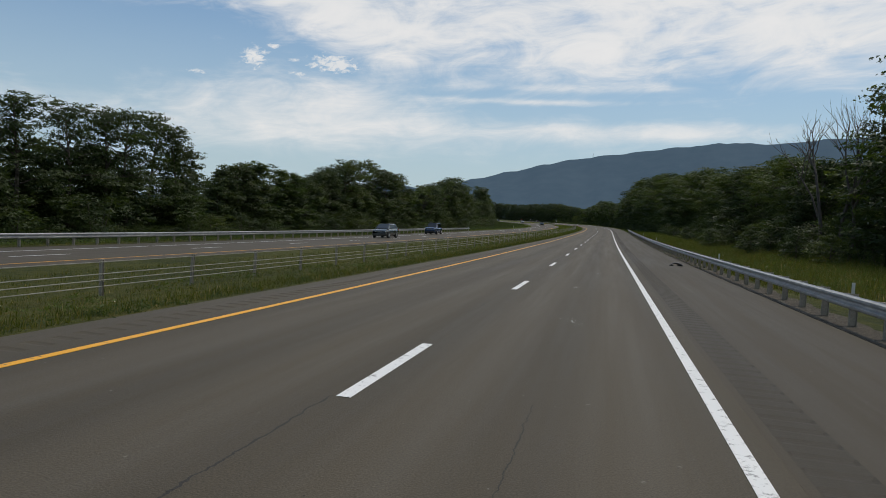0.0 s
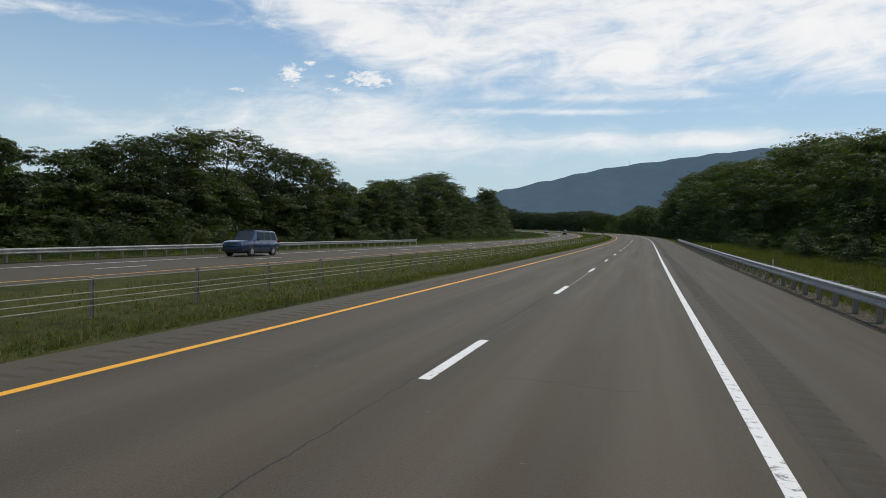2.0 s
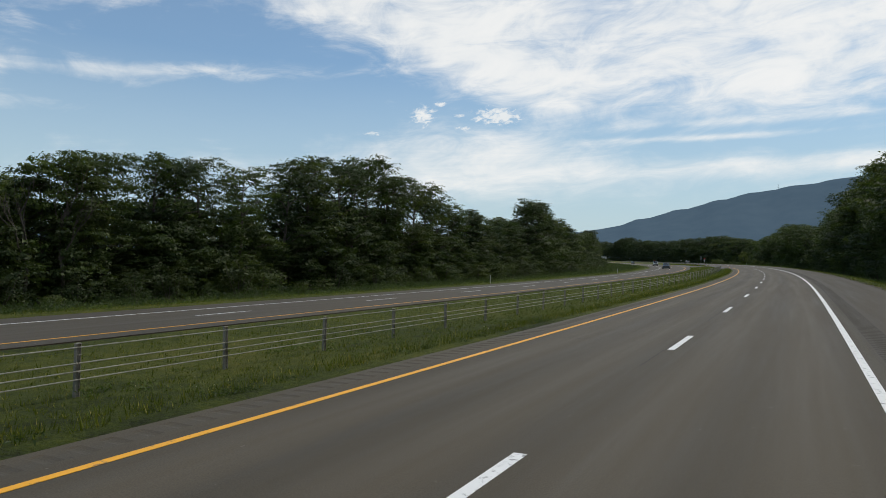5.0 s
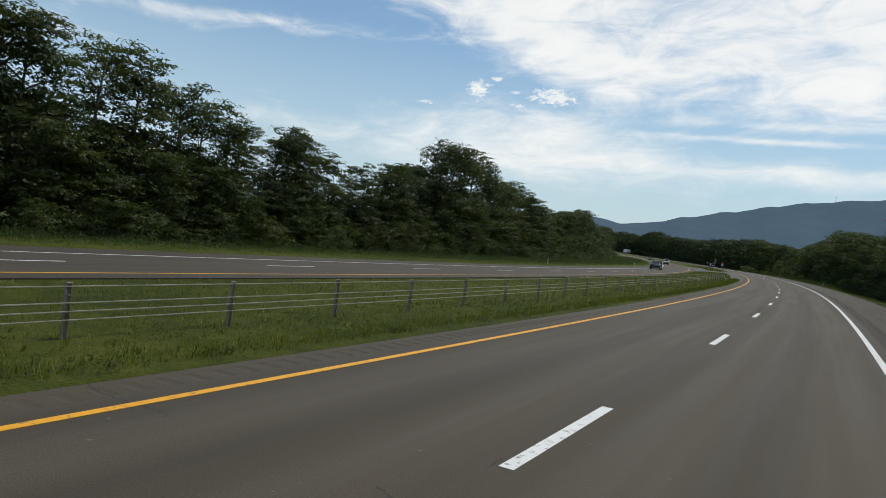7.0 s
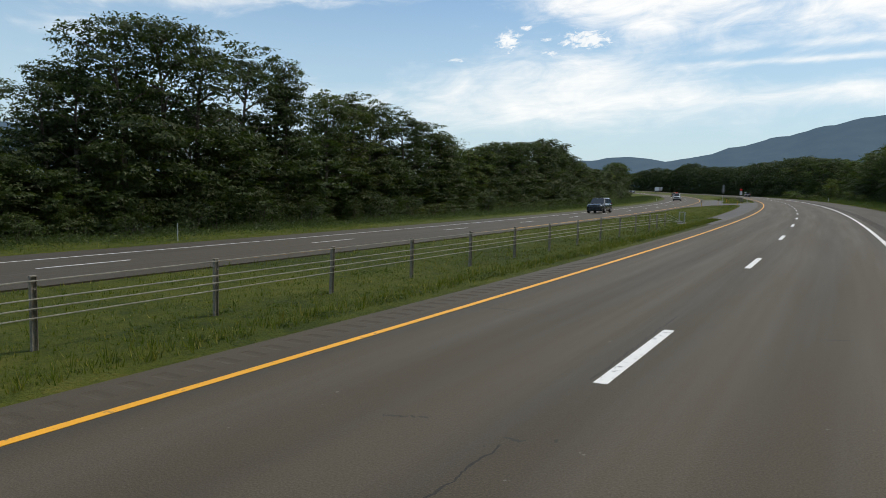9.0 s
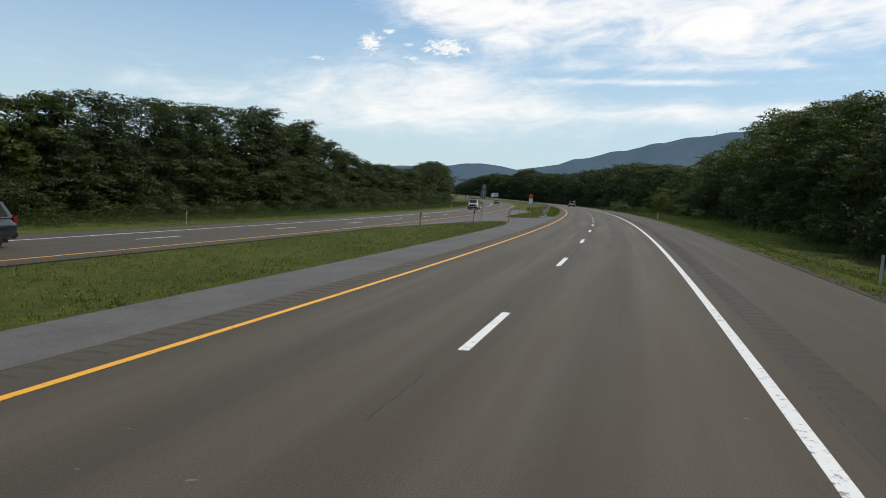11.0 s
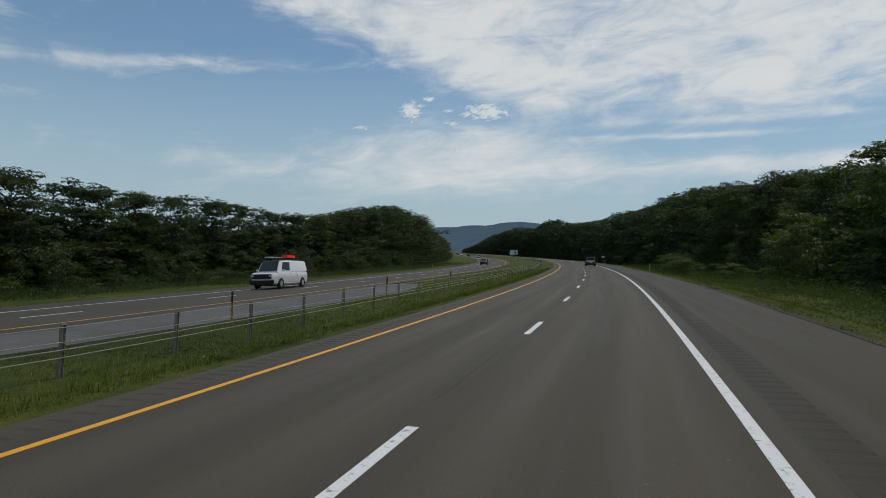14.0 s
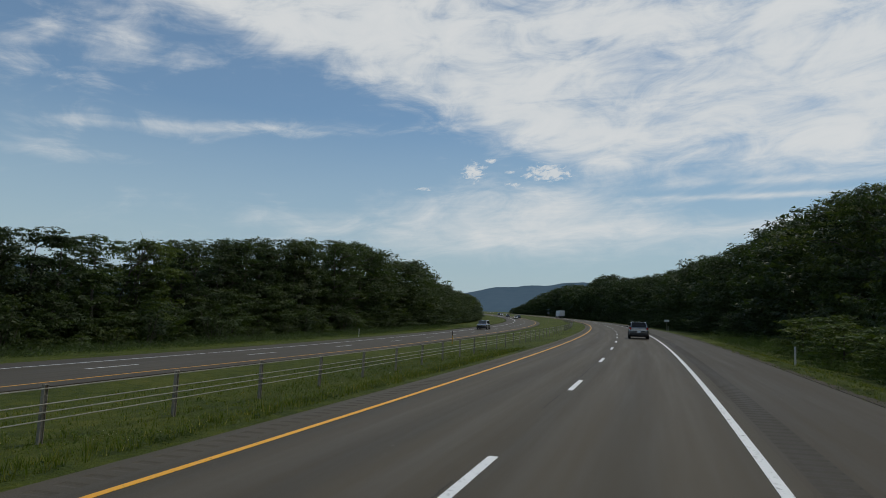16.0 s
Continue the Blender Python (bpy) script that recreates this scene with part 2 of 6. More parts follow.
def asphalt(own, tone=(0.86, 0.85, 0.84)):
    def build(n):
        uv = n.add("ShaderNodeUVMap", uv_map="along").outputs[0]
        xy = n.add("ShaderNodeSeparateXYZ", {0: uv}).outputs
        grain = n.noise(uv, 55.0, 3.0, 0.7)
        streak = n.noise(n.add("ShaderNodeMapping", {"Vector": uv, "Scale": (1.0, 0.03, 1)}).outputs[0], 2.2, 4.0, 0.6)
        patch = n.noise(n.add("ShaderNodeMapping", {"Vector": uv, "Scale": (0.6, 0.12, 1)}).outputs[0], 0.7, 4.0, 0.6)
        t = n.math("ADD", n.math("MULTIPLY", streak, 0.55), n.math("MULTIPLY", patch, 0.45))
        col = n.ramp(t, (0.32, (0.0505, 0.0400, 0.0240)), (0.5, (0.0617, 0.0490, 0.0300)), (0.68, (0.0750, 0.0600, 0.0380)))
        if not own:
            col = n.mix(1.0, col, tone, "MULTIPLY")
        if own:
            # polished wheel paths and a darker oil band between them, in both lanes
            u = n.math("ABSOLUTE", n.math("SUBTRACT", n.math("PINGPONG", n.math("ADD", xy[0], 3.66), 1.83), 0.93))
            wheel = n.add("ShaderNodeMapRange", {"Value": u, "From Min": 0.15, "From Max": 0.75, "To Min": 0.75, "To Max": 0.0},
                          interpolation_type="SMOOTHSTEP").outputs[0]
            lane = n.add("ShaderNodeMapRange", {"Value": n.math("ABSOLUTE", xy[0]), "From Min": 3.4, "From Max": 3.7, "To Min": 1.0, "To Max": 0.0}).outputs[0]
            col = n.mix(n.math("MULTIPLY", wheel, lane), col, (0.087, 0.0705, 0.0465))
        speck = n.ramp(grain, (0.36, 0.60), (0.52, 1.0), (0.70, 1.45))
        col = n.mix(0.8, col, speck, "MULTIPLY")
        # thin cracks across the lanes, one to every stretch of road
        cell = n.math("FLOOR", n.math("DIVIDE", xy[1], 15.0))
        luck = n.add("ShaderNodeTexWhiteNoise", {"W": cell}, noise_dimensions="1D").outputs["Value"]
        wob = n.math("MULTIPLY", n.math("SUBTRACT", n.noise(n.add("ShaderNodeCombineXYZ", {0: xy[0], 1: cell, 2: 0.0}).outputs[0], 1.4, 5.0, 0.7), 0.5), 0.7)
        at = n.math("ADD", n.math("MULTIPLY", n.math("ADD", cell, n.math("ADD", 0.1, n.math("MULTIPLY", luck, 0.8))), 15.0), wob)
        gap = n.math("ABSOLUTE", n.math("SUBTRACT", xy[1], at))
        part_of = n.math("GREATER_THAN", n.noise(n.add("ShaderNodeCombineXYZ", {0: xy[0], 1: n.math("MULTIPLY", cell, 7.3), 2: 0.0}).outputs[0], 0.45, 2.0), 0.52)
        crack = n.math("MULTIPLY", n.math("LESS_THAN", gap, n.math("MULTIPLY", n.noise(uv, 5.0, 2.0), 0.035)), part_of)
        col = n.mix(n.math("MULTIPLY", crack, 0.7), col, (0.02, 0.02, 0.02))
        if own:
            # the opened joint beside the lane line, and a finer one in the wheel path
            for x0, wide, gate in ((-0.135, 0.011, 0.50), (1.82, 0.006, 0.60)):
                v1 = n.add("ShaderNodeCombineXYZ", {0: x0 * 7, 1: xy[1], 2: 0.0}).outputs[0]
                wob = n.math("MULTIPLY", n.math("SUBTRACT", n.noise(v1, 2.6, 5.0, 0.7), 0.5), 0.17)
                dist = n.math("ABSOLUTE", n.math("SUBTRACT", n.math("SUBTRACT", xy[0], x0), wob))
                thin = n.math("MULTIPLY", n.noise(v1, 6.0, 2.0), wide * 2)
                shown = n.math("GREATER_THAN", n.noise(v1, 0.11, 3.0), gate)
                col = n.mix(n.math("MULTIPLY", n.math("MULTIPLY", n.math("LESS_THAN", dist, thin), shown), 0.8), col, (0.012, 0.011, 0.010))
        # pale stones and tar spots scattered in the surface
        dots = n.noise(uv, 7.0, 2.0, 0.5)
        col = n.mix(n.ramp(dots, (0.745, 0.0), (0.76, 0.55)), col, (0.20, 0.185, 0.16))
        col = n.mix(n.ramp(dots, (0.235, 0.6), (0.25, 0.0)), col, (0.014, 0.013, 0.012))
        return principled(n, col, n.ramp(streak, (0.3, 0.62), (0.7, 0.8)), 0, grain, 0.35, 0.01, 0.35)
    return build


ASPHALT = material("asphalt", asphalt(True))
ASPHALT_OPP = material("asphalt_far_side", asphalt(True))
SHOULDER = material("shoulder_asphalt", asphalt(False))
RUMBLE = material("milled_asphalt", asphalt(False, (0.60, 0.60, 0.60)))
INNER = material("inner_shoulder_asphalt", asphalt(False, (1.08, 1.08, 1.08)))


def old_asphalt(n):
    co = obj_co(n)
    a, b, c = n.noise(co, 0.35, 5.0, 0.6), n.noise(co, 3.0, 5.0, 0.7), n.noise(co, 45.0, 3.0, 0.7)
    col = n.ramp(n.math("ADD", n.math("MULTIPLY", a, 0.6), n.math("MULTIPLY", b, 0.4)), (0.34, (0.078, 0.074, 0.068)), (0.5, (0.108, 0.104, 0.098)), (0.66, (0.135, 0.130, 0.122)))
    col = n.mix(0.8, col, n.ramp(c, (0.38, 0.7), (0.6, 1.2)), "MULTIPLY")
    return principled(n, col, 0.85, 0, c, 0.4, 0.01, 0.3)


OLD_ASPHALT = material("bleached_old_asphalt", old_asphalt)


def paint(color, wear):
    def build(n):
        co = obj_co(n)
        w = n.noise(co, 9.0, 6.0, 0.7)
        col = n.mix(n.ramp(w, (wear, 0.85), (wear + 0.09, 0.0)), color, (0.09, 0.085, 0.08))
        col = n.mix(n.math("MULTIPLY", n.noise(co, 1.3, 3.0), 0.22), col, tuple(c * 0.45 for c in color))
        return principled(n, col, 0.55, 0, n.noise(co, 70.0, 2.0), 0.2, 0.01)
    return build


WHITE_PAINT = material("white_road_paint", paint((0.82, 0.82, 0.80), 0.35))
YELLOW_PAINT = material("yellow_road_paint", paint((0.86, 0.40, 0.012), 0.33))


def grass_ground(n):
    co = obj_co(n)
    a, b, c = n.noise(co, 0.12, 5.0, 0.6), n.noise(co, 1.7, 5.0, 0.65), n.noise(co, 14.0, 4.0, 0.7)
    t = n.math("ADD", n.math("MULTIPLY", a, 0.34), n.math("ADD", n.math("MULTIPLY", b, 0.33), n.math("MULTIPLY", c, 0.33)))
    col = n.ramp(t, (0.38, (0.014, 0.019, 0.003)), (0.46, (0.036, 0.048, 0.006)), (0.55, (0.066, 0.074, 0.011)), (0.64, (0.115, 0.098, 0.030)))
    lush = n.add("ShaderNodeMapRange", {"Value": n.math("ADD", n.add("ShaderNodeSeparateXYZ", {0: co}).outputs[1], n.math("MULTIPLY", b, 60.0)), "From Min": 120.0, "From Max": 230.0}).outputs[0]
    col = n.mix(1.0, col, n.mix(lush, (1.08, 0.99, 0.85), (1.16, 1.24, 0.72)), "MULTIPLY")
    return principled(n, col, 0.9, 0, c, 0.9, 0.12, 0.2)


GRASS = material("mown_grass", grass_ground)


def blade_mat(n):
    r = n.add("ShaderNodeNewGeometry").outputs["Random Per Island"]
    col = n.ramp(r, (0.0, (0.042, 0.066, 0.007)), (0.5, (0.080, 0.108, 0.013)), (0.82, (0.125, 0.135, 0.025)), (0.95, (0.19, 0.165, 0.055)), (1.0, (0.36, 0.31, 0.15)))
    y = n.add("ShaderNodeSeparateXYZ", {0: obj_co(n)}).outputs[1]
    lush = n.add("ShaderNodeMapRange", {"Value": n.math("ADD", y, n.math("MULTIPLY", r, 60.0)), "From Min": 120.0, "From Max": 230.0}).outputs[0]
    col = n.mix(1.0, col, n.mix(lush, (1.08, 0.97, 0.85), (1.16, 1.20, 0.72)), "MULTIPLY")
    d = principled(n, col, 0.7, 0, spec=0.25)
    t = n.add("ShaderNodeBsdfTranslucent", {"Color": col}).outputs[0]
    return n.add("ShaderNodeMixShader", {0: 0.5, 1: d, 2: t}).outputs[0]


BLADES = material("grass_blades", blade_mat)


def leaf_mat(lo, mid, hi):
    def build(n):
        r = n.add("ShaderNodeNewGeometry").outputs["Random Per Island"]
        o = n.add("ShaderNodeObjectInfo").outputs["Random"]
        patch = n.noise(obj_co(n), 0.45, 3.0)
        t = n.math("ADD", n.math("MULTIPLY", r, 0.32), n.math("MULTIPLY", patch, 0.68))
        col = n.ramp(t, (0.2, lo), (0.5, mid), (0.85, hi))
        col = n.mix(1.0, col, n.ramp(o, (0.0, (0.60, 0.68, 0.55)), (0.5, (0.85, 0.90, 0.80)), (1.0, (1.10, 1.04, 0.88))), "MULTIPLY")
        d = principled(n, col, 0.55, 0, spec=0.3)
        tr = n.add("ShaderNodeBsdfTranslucent", {"Color": n.mix(1.0, col, (1.25, 1.3, 0.6), "MULTIPLY")}).outputs[0]
        return n.add("ShaderNodeMixShader", {0: 0.42, 1: d, 2: tr}).outputs[0]
    return build


LEAF_DARK = material("leaves_dark", leaf_mat((0.034, 0.050, 0.024), (0.050, 0.072, 0.030), (0.064, 0.086, 0.034)))
LEAF_MID = material("leaves_mid", leaf_mat((0.042, 0.062, 0.024), (0.066, 0.093, 0.032), (0.088, 0.114, 0.038)))
LEAF_LIGHT = material("leaves_light", leaf_mat((0.050, 0.074, 0.022), (0.086, 0.122, 0.032), (0.116, 0.148, 0.042)))



def bark(n):
    co = n.add("ShaderNodeMapping", {"Vector": obj_co(n), "Scale": (1, 1, 0.18)}).outputs[0]
    b = n.noise(co, 9.0, 6.0, 0.7)
    return principled(n, n.ramp(b, (0.3, (0.035, 0.028, 0.022)), (0.7, (0.13, 0.11, 0.09))), 0.9, 0, b, 0.8, 0.05)


BARK = material("bark", bark)


def steel(lo, hi, rough=0.5, metal=0.7):
    def build(n):
        co = obj_co(n)
        a, b = n.noise(co, 3.0, 4.0, 0.6), n.noise(co, 40.0, 3.0, 0.6)
        col = n.ramp(n.math("ADD", n.math("MULTIPLY", a, 0.6), n.math("MULTIPLY", b, 0.4)), (0.35, lo), (0.65, hi))
        return principled(n, col, rough, metal, b, 0.15, 0.004)
    return build


GALV = material("galvanised_steel", steel((0.25, 0.25, 0.245), (0.46, 0.46, 0.45), 0.5, 0.45))
POST_STEEL = material("weathered_post_steel", steel((0.16, 0.14, 0.11), (0.38, 0.335, 0.27), 0.65, 0.0))


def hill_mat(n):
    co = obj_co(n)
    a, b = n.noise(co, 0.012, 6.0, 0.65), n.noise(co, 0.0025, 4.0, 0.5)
    # aerial haze is put in as a bluish tint and a faint glow
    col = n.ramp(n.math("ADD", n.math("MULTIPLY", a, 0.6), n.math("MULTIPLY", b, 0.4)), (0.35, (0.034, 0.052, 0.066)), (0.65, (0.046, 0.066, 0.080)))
    em = n.add("ShaderNodeEmission", {"Color": n.mix(0.65, col, (0.055, 0.100, 0.165)), "Strength": HILL_HAZE_GLOW}).outputs[0]
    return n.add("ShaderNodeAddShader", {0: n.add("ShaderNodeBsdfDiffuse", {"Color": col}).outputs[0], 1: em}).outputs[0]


HILL_HAZE_GLOW = 0.8
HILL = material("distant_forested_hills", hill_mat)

# ---- ground ----
# offset of the edge between the narrow shoulder and the median grass
LEFT_EDGE = lambda q: np.interp(q, [0, 60, 150, 280], [-4.88, -4.86, -4.58, -4.66])


def build_ground():
    s = np.arange(-110, 1401, 5.0)
    offs = [-560, -440, -330, -200, -120, -80, -60, -50, -45, -40, -36, -33, -30, -28]
    rel = [-7.2, -6.8, -3, 0, 3, 4.6, 5.2]
    cols = [lambda q, a=a: np.full(len(q), float(a)) for a in offs]
    cols += [lambda q, a=a: opp_mid(q) + a for a in rel]
    cols += [lambda q, u=u: -4.9 + (opp_mid(q) + 5.2 + 4.9) * u for u in (0.82, 0.66, 0.5, 0.34, 0.18, 0.06)]
    cols += [lambda q, a=a: np.full(len(q), float(a)) for a in (-4.95, -4.5, -4.4, -2, 2, 7.0, 7.6, 8.6, 9.6, 11, 13, 16, 20, 26, 36, 50, 80, 130, 220, 330, 480, 700, 1000)]
    rows = []
    for i, c in enumerate(cols):
        off = c(s)
        q = place(s, off)
        inside = ((off > opp_mid(s) - 6.9) & (off < opp_mid(s) + 4.8)) | ((off > -4.45) & (off < 7.3))
        q[:, 2] += np.where(inside, -0.25, np.where((off > LEFT_EDGE(s)) & (off < 0), -0.03, 0.0))
        rise = np.clip(np.abs(off) - 36, 0, 300) * 0.01
        q[:, 2] += np.where(off > 0, rise, 0)
        rows.append(q)
    k, m = len(s), len(cols)
    v = np.stack(rows, 1).reshape(-1, 3)
    a = (np.arange(k - 1)[:, None] * m + np.arange(m - 1)[None]).ravel()
    f = np.stack([a, a + 1, a + m + 1, a + m], -1)
    n = len(v)
    far = np.array([[-4700, -4700, -9], [4700, -4700, -9], [4700, 4700, -9], [-4700, 4700, -9]])
    me = mesh_of("ground", np.concatenate([v, far]), list(f) + [(n, n + 1, n + 2, n + 3)], GRASS, smooth=True)
    tagged(new("ground", me), "mown grass verges and median beside the highway", "ground", kind="structure")


build_ground()

# ---- carriageways ----
END = 1300
road = tagged(new("road", strip("road", -110, END, (-3.9, -2.75, -1.83, -0.9, 0, 0.9, 1.83, 2.75, 3.95), ASPHALT)),
              "worn grey asphalt highway with two lanes", "road", kind="structure")
far_road = tagged(new("road", strip("road_far", -110, END, [lambda q, a=a: opp_mid(q) + a for a in (-3.95, -1.83, 0, 1.83, 3.9)], ASPHALT_OPP)),
                  "worn grey asphalt carriageway across the median", "road", kind="structure")


def shoulder(cols, label, mat=SHOULDER):
    ob = new("shoulder", strip("shoulder", -110, END, cols, mat))
    return tagged(ob, label, "road shoulder", kind="structure")


shoulder([4.98, 6.0, 7.4], "dark asphalt shoulder along the outer lane")
shoulder([LEFT_EDGE, -4.43], "narrow asphalt strip beside the median grass", INNER)
shoulder([lambda q: opp_mid(q) - 7.0, lambda q: opp_mid(q) - 3.951], "asphalt shoulder of the far carriageway")
shoulder([lambda q: opp_mid(q) + 3.901, lambda q: opp_mid(q) + 4.9], "narrow inner asphalt shoulder of the far carriageway")


EDGE_DIRT = material("gravelly_dirt", lambda n: principled(n, n.ramp(n.noise(obj_co(n), 16.0, 5.0, 0.75), (0.36, (0.030, 0.026, 0.020)), (0.52, (0.085, 0.072, 0.055)), (0.68, (0.19, 0.165, 0.13))), 0.9, 0,
                                                                 n.noise(obj_co(n), 30.0, 4.0, 0.7), 0.9, 0.05, 0.2))
tagged(new("gravel_edge", strip("gravel_edge", -30, 900, [lambda q: q * 0 + 7.41, lambda q: np.interp(q, [165, 190], [8.3, 7.72]) + 0.07 * np.sin(q * 1.7) + 0.05 * np.sin(q * 4.3)], EDGE_DIRT, step=0.5, thick=0.08, lift=0.012)),
       "dark gravel and dirt along the shoulder's edge", "gravel", kind="structure")


def rumble(s0, s1, a, b, label, mat=RUMBLE):
    """A strip of shoulder with ground-in grooves."""
    s = np.arange(s0, s1, 0.05)
    ph = (s % 0.40) / 0.40
    cut = np.where(ph < 0.5, -0.015 * np.sin(np.pi * ph / 0.5), 0.0)
    cols = [(a, 0), (a + 0.04, 1), (b - 0.04, 1), (b, 0)]
    v = np.stack([place(s, np.full(len(s), c), 0) + np.stack([s * 0, s * 0, cut * g], -1) for c, g in cols], 1).reshape(-1, 3)
    uv = np.stack([np.stack([np.full(len(s), c), s], -1) for c, g in cols], 1).reshape(-1, 2)
    i = (np.arange(len(s) - 1)[:, None] * 4 + np.arange(3)[None]).ravel()
    ob = new("rumble_strip", mesh_of("rumble_strip", v, np.stack([i, i + 1, i + 5, i + 4], -1), mat, uv))
    return tagged(ob, label, "rumble strip", kind="structure")


shoulder([3.951, 4.05], "asphalt beside the white edge line")
shoulder([4.60, 4.981], "asphalt outside the rumble strip")
shoulder([-4.03, -3.901], "asphalt beside the yellow edge line", INNER)
rumble(-30, 620, 4.049, 4.601, "milled rumble strip in the outer shoulder")
rumble(-30, 620, -4.431, -4.029, "milled rumble strip beside the yellow line", INNER)


def line(parent, name, s0, s1, mid, w, mat, label):
    m = mid if callable(mid) else (lambda q: np.full(len(q), float(mid)))
    return part(name, strip(name, s0, s1, [lambda q: m(q) - w / 2, lambda q: m(q) + w / 2], mat, thick=0.004, lift=0.005), parent, label)


line(road, "edge_line", -110, END, 3.655, 0.155, WHITE_PAINT, "worn white edge line")
line(road, "edge_line", -110, END, -3.62, 0.13, YELLOW_PAINT, "yellow edge line")
line(far_road, "edge_line", -110, END, lambda q: opp_mid(q) - 3.66, 0.15, WHITE_PAINT, "white edge line")
line(far_road, "edge_line", -110, END, lambda q: opp_mid(q) + 3.62, 0.13, YELLOW_PAINT, "yellow edge line")
PERIOD = 12.192
for k in range(-3, 80):
    part("lane_dash", strip("lane_dash", k * PERIOD, k * PERIOD + 3.12, (-0.075, 0.075), WHITE_PAINT, step=1.56, thick=0.004, lift=0.005), road)
for k in range(-1, 70):
    a = 3.6 + k * PERIOD
    part("lane_dash", strip("lane_dash", a, a + 3.1, [lambda q: opp_mid(q) - 0.07, lambda q: opp_mid(q) + 0.07], WHITE_PAINT, step=1.55, thick=0.004, lift=0.005), far_road)


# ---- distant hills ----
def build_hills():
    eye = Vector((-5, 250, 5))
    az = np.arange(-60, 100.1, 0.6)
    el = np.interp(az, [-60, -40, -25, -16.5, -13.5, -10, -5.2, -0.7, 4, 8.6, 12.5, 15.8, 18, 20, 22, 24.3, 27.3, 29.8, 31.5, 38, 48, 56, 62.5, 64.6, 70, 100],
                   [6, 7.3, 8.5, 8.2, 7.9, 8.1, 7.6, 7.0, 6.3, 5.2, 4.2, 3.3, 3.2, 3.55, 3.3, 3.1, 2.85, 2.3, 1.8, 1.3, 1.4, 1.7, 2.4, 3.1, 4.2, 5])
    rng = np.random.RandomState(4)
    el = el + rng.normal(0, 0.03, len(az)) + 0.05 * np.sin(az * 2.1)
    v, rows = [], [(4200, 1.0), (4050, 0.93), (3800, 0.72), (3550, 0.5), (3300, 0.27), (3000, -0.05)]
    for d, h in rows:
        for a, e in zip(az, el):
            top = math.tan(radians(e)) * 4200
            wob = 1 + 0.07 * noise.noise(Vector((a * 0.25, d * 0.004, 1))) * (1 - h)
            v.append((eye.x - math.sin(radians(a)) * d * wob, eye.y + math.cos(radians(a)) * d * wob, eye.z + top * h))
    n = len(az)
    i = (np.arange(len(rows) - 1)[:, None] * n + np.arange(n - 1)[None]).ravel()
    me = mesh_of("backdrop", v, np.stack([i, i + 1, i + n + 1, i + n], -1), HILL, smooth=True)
    tagged(new("backdrop", me), "forested ridge in the distance, haze put into its blue-green colour and glow", "hills", kind="structure")


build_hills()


def radio_mast(az, dist, foot, h):
    """A lattice mast on the ridge."""
    m = tagged(new("radio_mast", None), "thin pale lattice radio mast on the distant ridge", "radio mast")
    m.matrix_basis = Matrix.Translation((-5 - math.sin(radians(az)) * dist, 250 + math.cos(radians(az)) * dist, foot))
    pale = material("pale_mast_steel", steel((0.25, 0.26, 0.27), (0.42, 0.43, 0.44), 0.6, 0.2))
    for k in range(3):
        bm = bmesh.new()
        a = k * 2.0944
        tube(bm, [Vector((math.cos(a) * 2.2, math.sin(a) * 2.2, -30)), Vector((math.cos(a) * 0.8, math.sin(a) * 0.8, h))], [0.5, 0.35], 5)
        part("mast_leg", bm_mesh("mast_leg", bm, pale), m)
    for z in np.arange(2, h, 9):
        bm = bmesh.new()
        r = 2.2 - 1.4 * (z + 30) / (h + 30)
        p = [Vector((math.cos(k * 2.0944) * r, math.sin(k * 2.0944) * r, z)) for k in range(4)]
        tube(bm, p, [0.25] * 4, 4)
        part("brace", bm_mesh("brace", bm, pale), m)



# ---- trees ----
def tube(bm, pts, radii, sides=6):
    """A tapered tube through pts, added to bm."""
    rings = []
    for i, (p, r) in enumerate(zip(pts, radii)):
        d = (pts[min(i + 1, len(pts) - 1)] - pts[max(i - 1, 0)]).normalized()
        u = d.orthogonal().normalized()
        w = d.cross(u)
        rings.append([bm.verts.new(p + (u * math.cos(2 * math.pi * k / sides) + w * math.sin(2 * math.pi * k / sides)) * r) for k in range(sides)])
    for a, b in zip(rings, rings[1:]):
        for k in range(sides):
            bm.faces.new((a[k], a[(k + 1) % sides], b[(k + 1) % sides], b[k]))


